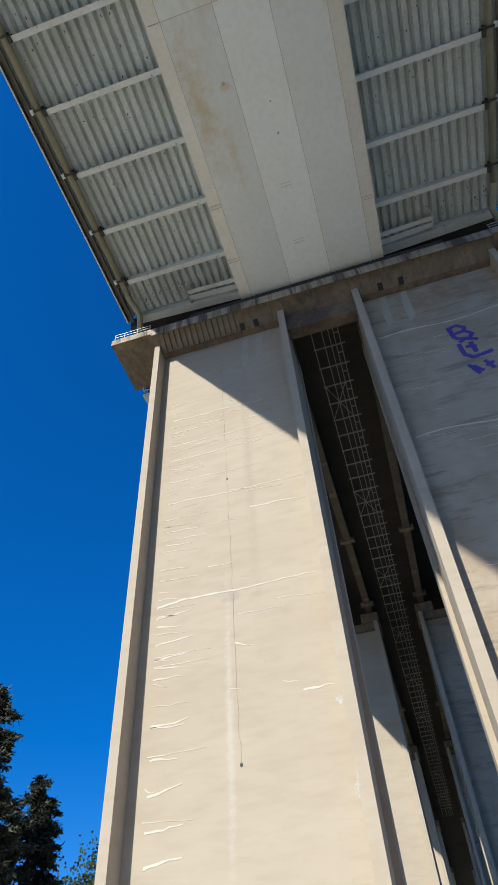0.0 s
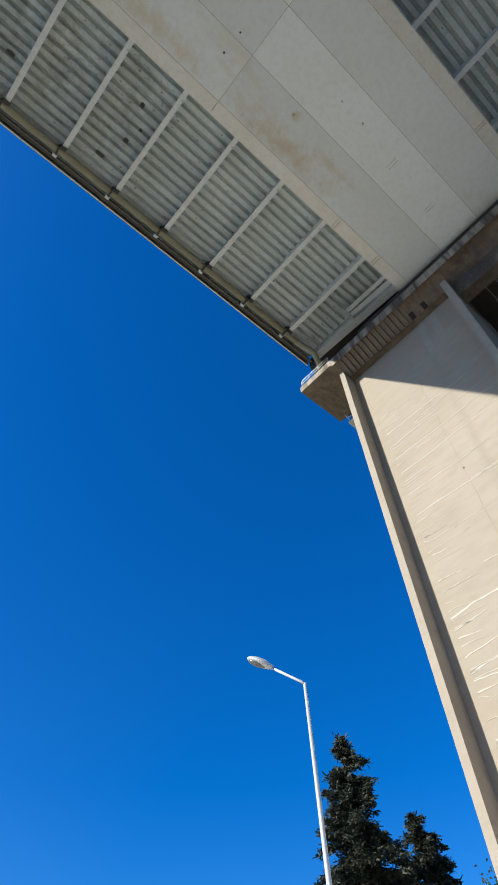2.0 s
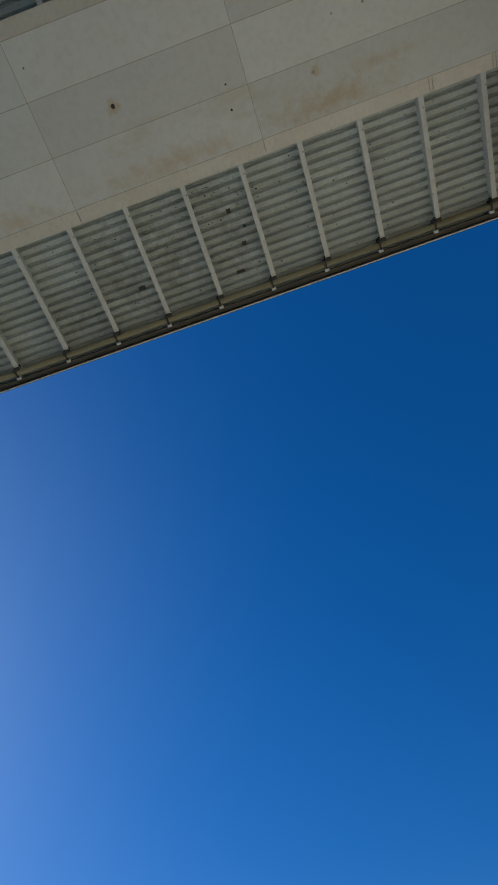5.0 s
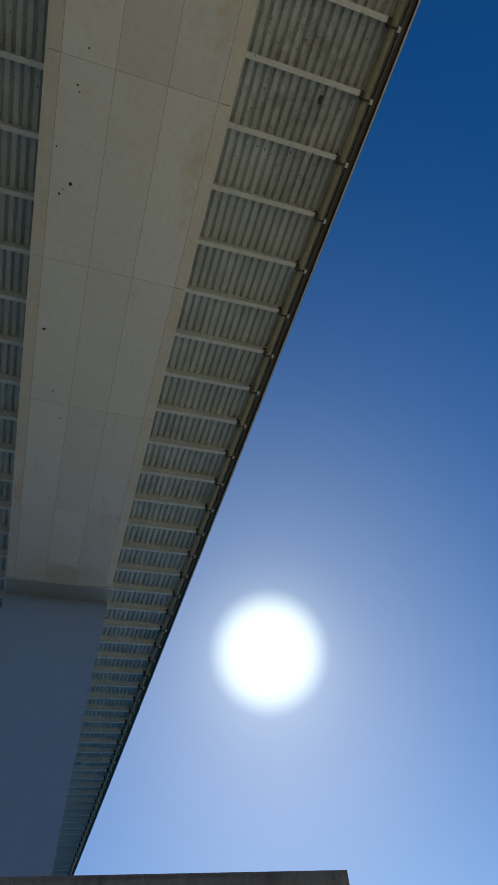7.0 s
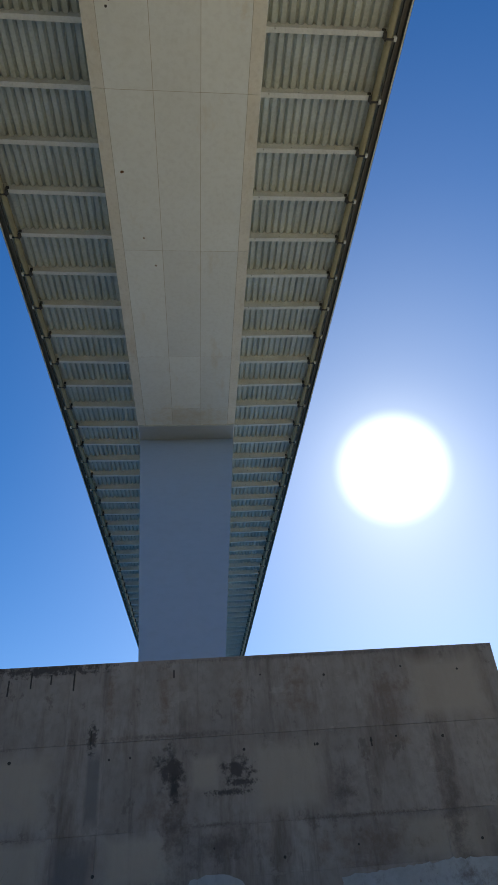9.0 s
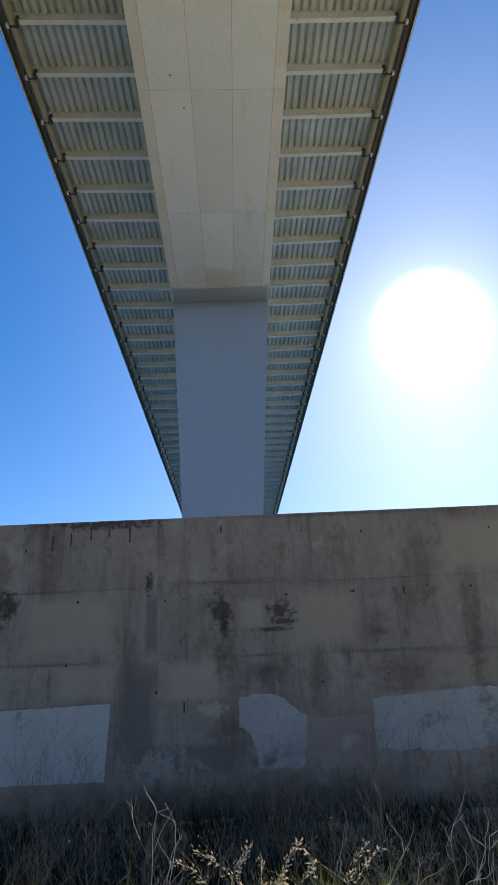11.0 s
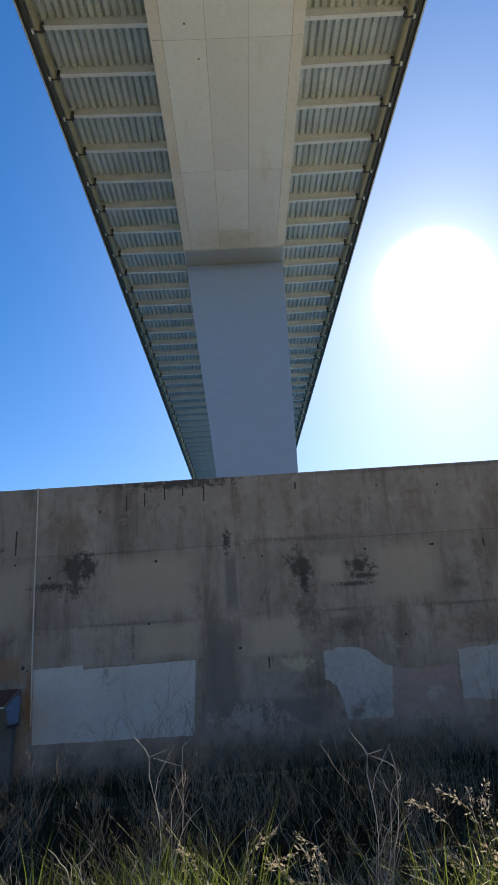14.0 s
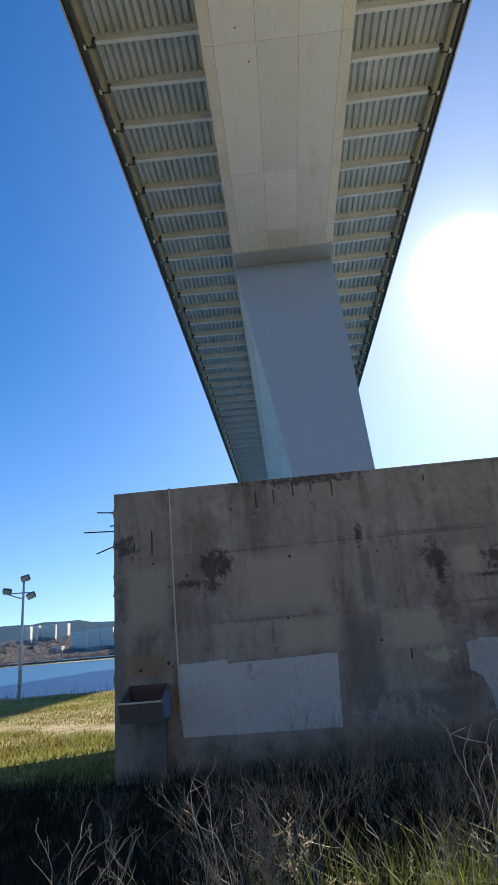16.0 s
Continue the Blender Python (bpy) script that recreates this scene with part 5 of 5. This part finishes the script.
FAR_WALL = material("far_render", (0.88, 0.82, 0.74), (0.78, 0.73, 0.66), 0.9, scale=0.1, fine=0.6, spread=0.15, bump=0)
QUAY = material("quay_stone", (0.10, 0.10, 0.11), (0.07, 0.07, 0.08), 0.9, scale=0.1, fine=1, bump=0)
FAR_WIN = material("far_windows", (0.30, 0.34, 0.40), (0.38, 0.4, 0.44), 0.4, scale=0.3, fine=2, bump=0)
# distance haze is mixed into these two colours: paler trees, bluer hills
FAR_TREE = material("winter_trees", (0.36, 0.33, 0.325), (0.24, 0.23, 0.235), 0.95, thin=0.2, gloss=0.05, scale=0.05, fine=0.4, mix=0.6, bump=0)
HILL = material("hill_woods", (0.055, 0.115, 0.185), (0.04, 0.085, 0.135), 1.0, gloss=0.0, scale=0.01, fine=0.08, mix=0.5, bump=0)
build_far()


# ---- grass and dry weeds ----
def blades(name, spots_, mat, label, seed, droop=0.3):
    """Bent tapering blades that arch over; spots_: (x, y, height, half width)."""
    rnd = random.Random(seed)
    verts, faces = [], []
    for x, y, h, w in spots_:
        z = ground_z(x, y) - 0.03
        a = rnd.uniform(0, 6.283)
        d = Vector((math.cos(a), math.sin(a), 0))
        sd = Vector((-d.y, d.x, 0)) * w
        bend, over = h * rnd.uniform(0.08, 0.6), h * droop * rnd.random() ** 1.5
        foot, turn = Vector((x, y, z)), rnd.uniform(-0.5, 0.5)
        b, n = len(verts), 4 if droop > 0.7 else 3
        for i in range(n):
            f = i / n
            c = foot + Vector((0, 0, h * f * (1.35 - 0.35 * f) - over * f ** 3)) + d * (bend * f ** 1.8 + over * 0.5 * f ** 3) + sd.normalized() * turn * h * 0.4 * f * f
            e = sd * (1 - 0.45 * f * f)
            verts += [c - e, c + e]
            if i:
                k = b + 2 * i
                faces.append((k - 2, k - 1, k + 1, k))
        verts.append(foot + Vector((0, 0, h - over)) + d * (bend + over * 0.5) + sd.normalized() * turn * h * 0.4)
        faces.append((b + 2 * n - 2, b + 2 * n - 1, b + 2 * n))
    return tagged(new(name, soup(name, verts, faces, mat)), label, "grass", kind="stuff")


# blades darkened almost to black, with the wall's shade in their colour
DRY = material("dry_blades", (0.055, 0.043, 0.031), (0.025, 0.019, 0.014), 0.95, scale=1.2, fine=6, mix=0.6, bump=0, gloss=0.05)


def build_grass():
    rnd = random.Random(77)
    near = []
    clumps = ((-2.5, 0.2, 6), (-2.0, 0.22, 8), (-1.5, 0.2, 6), (-0.95, 0.15, 3), (-3.0, 0.2, 2), (0.2, 0.1, 4), (0.8, 0.14, 7), (1.3, 0.15, 10), (2.3, 0.3, 5), (3.2, 0.4, 4))
    for mx, spread, count in clumps:
        for i in range(count):
            cx, cy = rnd.gauss(mx, spread), rnd.uniform(7.3, 8.4)
            hh = rnd.uniform(0.9, 1.25)
            for j in range(100):
                near.append((cx + rnd.gauss(0, 0.11), cy + rnd.gauss(0, 0.11), hh * rnd.uniform(0.5, 1.0), rnd.uniform(0.0014, 0.0036)))
    for i in range(60):
        cx, cy = rnd.uniform(-6, 5), rnd.uniform(8.5, 12.5)
        for j in range(14):
            near.append((cx + rnd.gauss(0, 0.14), cy + rnd.gauss(0, 0.14), rnd.uniform(0.08, 0.3), rnd.uniform(0.003, 0.007)))
    blades("grass_tufts", near, GRASS, "bright green tufts of wild grass", 1, 0.75)
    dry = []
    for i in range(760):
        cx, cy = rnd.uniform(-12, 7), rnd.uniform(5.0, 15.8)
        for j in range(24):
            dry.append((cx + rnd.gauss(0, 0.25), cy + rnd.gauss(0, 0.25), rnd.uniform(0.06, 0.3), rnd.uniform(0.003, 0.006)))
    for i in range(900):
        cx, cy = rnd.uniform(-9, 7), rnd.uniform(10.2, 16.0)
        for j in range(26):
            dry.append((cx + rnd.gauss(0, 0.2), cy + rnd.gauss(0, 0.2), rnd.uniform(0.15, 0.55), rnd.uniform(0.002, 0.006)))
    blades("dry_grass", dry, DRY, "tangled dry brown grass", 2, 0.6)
    far = []
    for i in range(95000):
        x, y = -6.6 - 34 * rnd.random() ** 1.6, 15 + 35 * rnd.random() ** 1.3
        if y < max(17.0, 17.4 + 3.05 * (x + 9.33)) and rnd.random() < 0.5:
            continue
        sand = noise.noise(Vector((x * 0.10 + 3, y * 0.22, 5)))
        if 26.0 < y + 0.55 * (x + 12) < 28.2 and rnd.random() < 0.85:
            continue
        if sand > 0.42 and rnd.random() < 0.8:
            continue
        k = 1.0 if y < 26 else 0.7
        far.append((x, y, rnd.uniform(0.05, 0.22) * k, rnd.uniform(0.008, 0.018)))
    blades("meadow_grass", far, MEADOW, "short sunlit yellow-green meadow grass", 3)
    reeds = []
    for i in range(420):
        x = rnd.uniform(-60, -8)
        reeds.append((x, 49.0 + 0.03 * x + rnd.gauss(0, 0.8), rnd.uniform(0.1, 0.8), rnd.uniform(0.006, 0.012)))
    blades("shore_reeds", reeds, DRY, "thin dark dry stalks along the shore", 4)


MEADOW = material("meadow_blades", (0.22, 0.25, 0.045), (0.27, 0.22, 0.08), 0.7, thin=0.4, scale=0.25, fine=2, mix=0.7, bump=0, island=0.4)
build_grass()
TWIG = material("brown_twigs", (0.29, 0.24, 0.20), (0.14, 0.115, 0.095), 0.7, thin=0.1, scale=1.2, fine=6, mix=0.5, bump=0, gloss=0.3)


def weed_stalks(seed, kind):
    """The stalks of a plant a metre high. brush: a thicket of fine twigs; crooked: kinked bare stalks with hooked tips; plume: grass stems with seed heads."""
    rnd = random.Random(seed)
    brush, plume = kind == "brush", kind == "plume"
    out = []

    def seed_at(bm, c, d, size):
        u = d.normalized() * size
        v = u.orthogonal().normalized() * size * 0.34
        v.rotate(Matrix.Rotation(rnd.uniform(0, 6.28), 3, d.normalized()))
        bm.faces.new([bm.verts.new(c + w) for w in (u, v, -u, -v)])

    def grow(bm, p, d, ln, r, level):
        pts, n = [p], (9 if plume else 12, 8, 5)[level]
        kink = 0.14 if brush else 0.07 if plume else 0.17
        for i in range(n):
            d = (d + Vector((rnd.gauss(0, kink), rnd.gauss(0, kink), rnd.gauss(0.03, 0.05)))).normalized()
            if kind == "crooked" and i == n - 1 and rnd.random() < 0.6:
                d = (d + Vector((rnd.gauss(0, 0.9), rnd.gauss(0, 0.9), rnd.uniform(-0.9, 0.2)))).normalized()
            if plume and i >= n - 2:
                d = (d + Vector((lean.x, lean.y, -0.25)) * 0.5).normalized()
            p = p + d * ln / n
            pts.append(p)
            if plume:
                continue
            if level < 2 and i >= 2 and rnd.random() < (0.7 if brush else 0.75 if level == 0 else 0.4):
                for q in range(rnd.choice((1, 2)) if brush else 1):
                    az = rnd.uniform(0, 6.283)
                    e = (d * 0.9 + Vector((math.cos(az), math.sin(az), rnd.uniform(0.0, 0.5))) * (0.65 if brush else 0.75)).normalized()
                    grow(bm, p, e, ln * (rnd.uniform(0.16, 0.40) if brush else rnd.uniform(0.10, 0.30) * (1.2 - 0.05 * i)), r * 0.62, level + 1)
        tube(bm, pts, r, 4 if level == 0 else 3, r * (0.35 if brush else 0.5))
        if plume:
            for k in range(46):
                f = rnd.random()
                i = n - 2 if f < 0.5 else n - 1
                c = pts[i].lerp(pts[i + 1], rnd.random())
                w = Vector((rnd.gauss(0, 1), rnd.gauss(0, 1), rnd.gauss(-0.2, 0.8))).normalized()
                seed_at(bm, c + w * rnd.uniform(0.004, 0.032), d * 0.8 + w * 0.7, rnd.uniform(0.007, 0.014))
        elif brush and level >= 1 and rnd.random() < 0.2:
            for k in range(2):
                seed_at(bm, pts[-1] + Vector((rnd.gauss(0, 0.006), rnd.gauss(0, 0.006), rnd.gauss(0, 0.006))), d, rnd.uniform(0.004, 0.009))

    for k in range(rnd.choice((7, 8, 10)) if brush else rnd.choice((6, 8, 9)) if plume else rnd.choice((4, 5, 6))):
        az = rnd.uniform(0, 6.283)
        lean = Vector((math.cos(az), math.sin(az), 0))
        bm = bmesh.new()
        sway = 0.3 if plume else 0.45
        grow(bm, Vector((rnd.gauss(0, 0.06), rnd.gauss(0, 0.06), -0.05)), (lean * sway * rnd.uniform(0.3, 1.3) + Vector((0, 0, 1))).normalized(), rnd.uniform(0.6, 1.0), 0.0022 if brush else 0.0018 if plume else 0.0022, 0)
        out.append(mesh_of("stalk", bm, TWIG if brush else PLUME if plume else STRAW))
    return out


PLUME = material("seed_heads", (0.62, 0.54, 0.43), (0.42, 0.35, 0.27), 0.55, thin=0.4, scale=1.5, fine=8, mix=0.5, bump=0)


def build_weeds():
    rnd = random.Random(5)
    labels = {"brush": "bushy thicket of fine dry brown twigs", "crooked": "crooked bare dry weed with pale hooked tips", "plume": "dry tufted grass with feathery tan seed heads"}
    kinds = {}
    for n, (kind, label) in enumerate(labels.items()):
        kinds[kind] = []
        for i in range(5):
            w = thing("dry_weed", label, "weed", (0, 0, 0), "dry weeds before the wall")
            for me in weed_stalks(100 + i + 50 * n, kind):
                part("stalk", me, None, w)
            kinds[kind].append([w, False])
    # the tall single plants
    spots_ = [(-1.77, 8.7, 1.85, "crooked"), (-1.65, 8.8, 1.5, "brush"), (-2.98, 8.5, 1.55, "crooked"), (-3.15, 8.7, 1.4, "brush"), (-2.5, 8.6, 1.25, "crooked"), (-0.3, 8.7, 1.75, "crooked"), (-0.2, 8.8, 1.5, "brush"),
              (-0.95, 8.8, 1.35, "crooked"), (-4.45, 8.5, 1.35, "crooked"), (-3.75, 8.3, 1.1, "crooked"), (-3.5, 9.0, 1.6, "crooked"), (-3.3, 9.3, 1.4, "brush"), (-2.2, 9.3, 1.5, "brush"), (0.42, 8.2, 1.25, "plume"), (0.62, 8.4, 1.35, "plume"),
              (1.0, 8.3, 1.3, "plume"), (1.3, 8.7, 1.5, "brush"), (1.75, 8.9, 1.65, "brush"), (2.2, 8.8, 1.6, "crooked"), (2.5, 9.2, 1.7, "brush"), (2.9, 9.0, 1.5, "brush"), (1.6, 8.6, 1.55, "crooked"), (1.15, 8.9, 1.6, "crooked"), (-0.6, 8.2, 1.05, "plume"), (-1.3, 8.3, 1.1, "plume"),
              (-1.3, 10.9, 1.6, "brush"), (-2.4, 13.0, 1.9, "brush"), (-2.0, 13.4, 1.8, "brush"), (0.9, 12.4, 1.7, "brush"), (1.9, 12.8, 1.8, "brush"), (2.5, 12.4, 1.7, "brush"), (3.4, 10.8, 1.6, "brush")]
    # thickets: middle x, spread, how many
    for mx, spread, count in ((-3.05, 0.22, 9), (-1.8, 0.22, 11), (-0.4, 0.24, 9), (1.9, 0.4, 13), (3.2, 0.6, 11), (0.6, 0.3, 3)):
        for i in range(count):
            spots_.append((rnd.gauss(mx, spread), rnd.uniform(7.7, 9.6), rnd.uniform(0.6, 1.2), rnd.choice(("brush", "crooked", "crooked", "plume", "plume"))))
    for i in range(16):
        spots_.append((rnd.uniform(-8.5, -4.0), rnd.uniform(8.2, 14.0), rnd.uniform(0.4, 0.85), rnd.choice(("brush", "crooked"))))
    for i in range(26):
        spots_.append((rnd.uniform(-6, 6), rnd.uniform(10.5, 15.4), rnd.uniform(0.5, 1.0), "brush"))
    for i, (x, y, k, kind) in enumerate(spots_):
        m = pose(x, y, ground_z(x, y), 0, 0, rnd.uniform(0, 360)) @ Matrix.Scale(k, 4)
        slot = kinds[kind][i % 5]
        if slot[1]:
            copy_thing(slot[0], m).scale = (k, k, k)
        else:
            slot[0].matrix_world = m
            slot[1] = True


build_weeds()
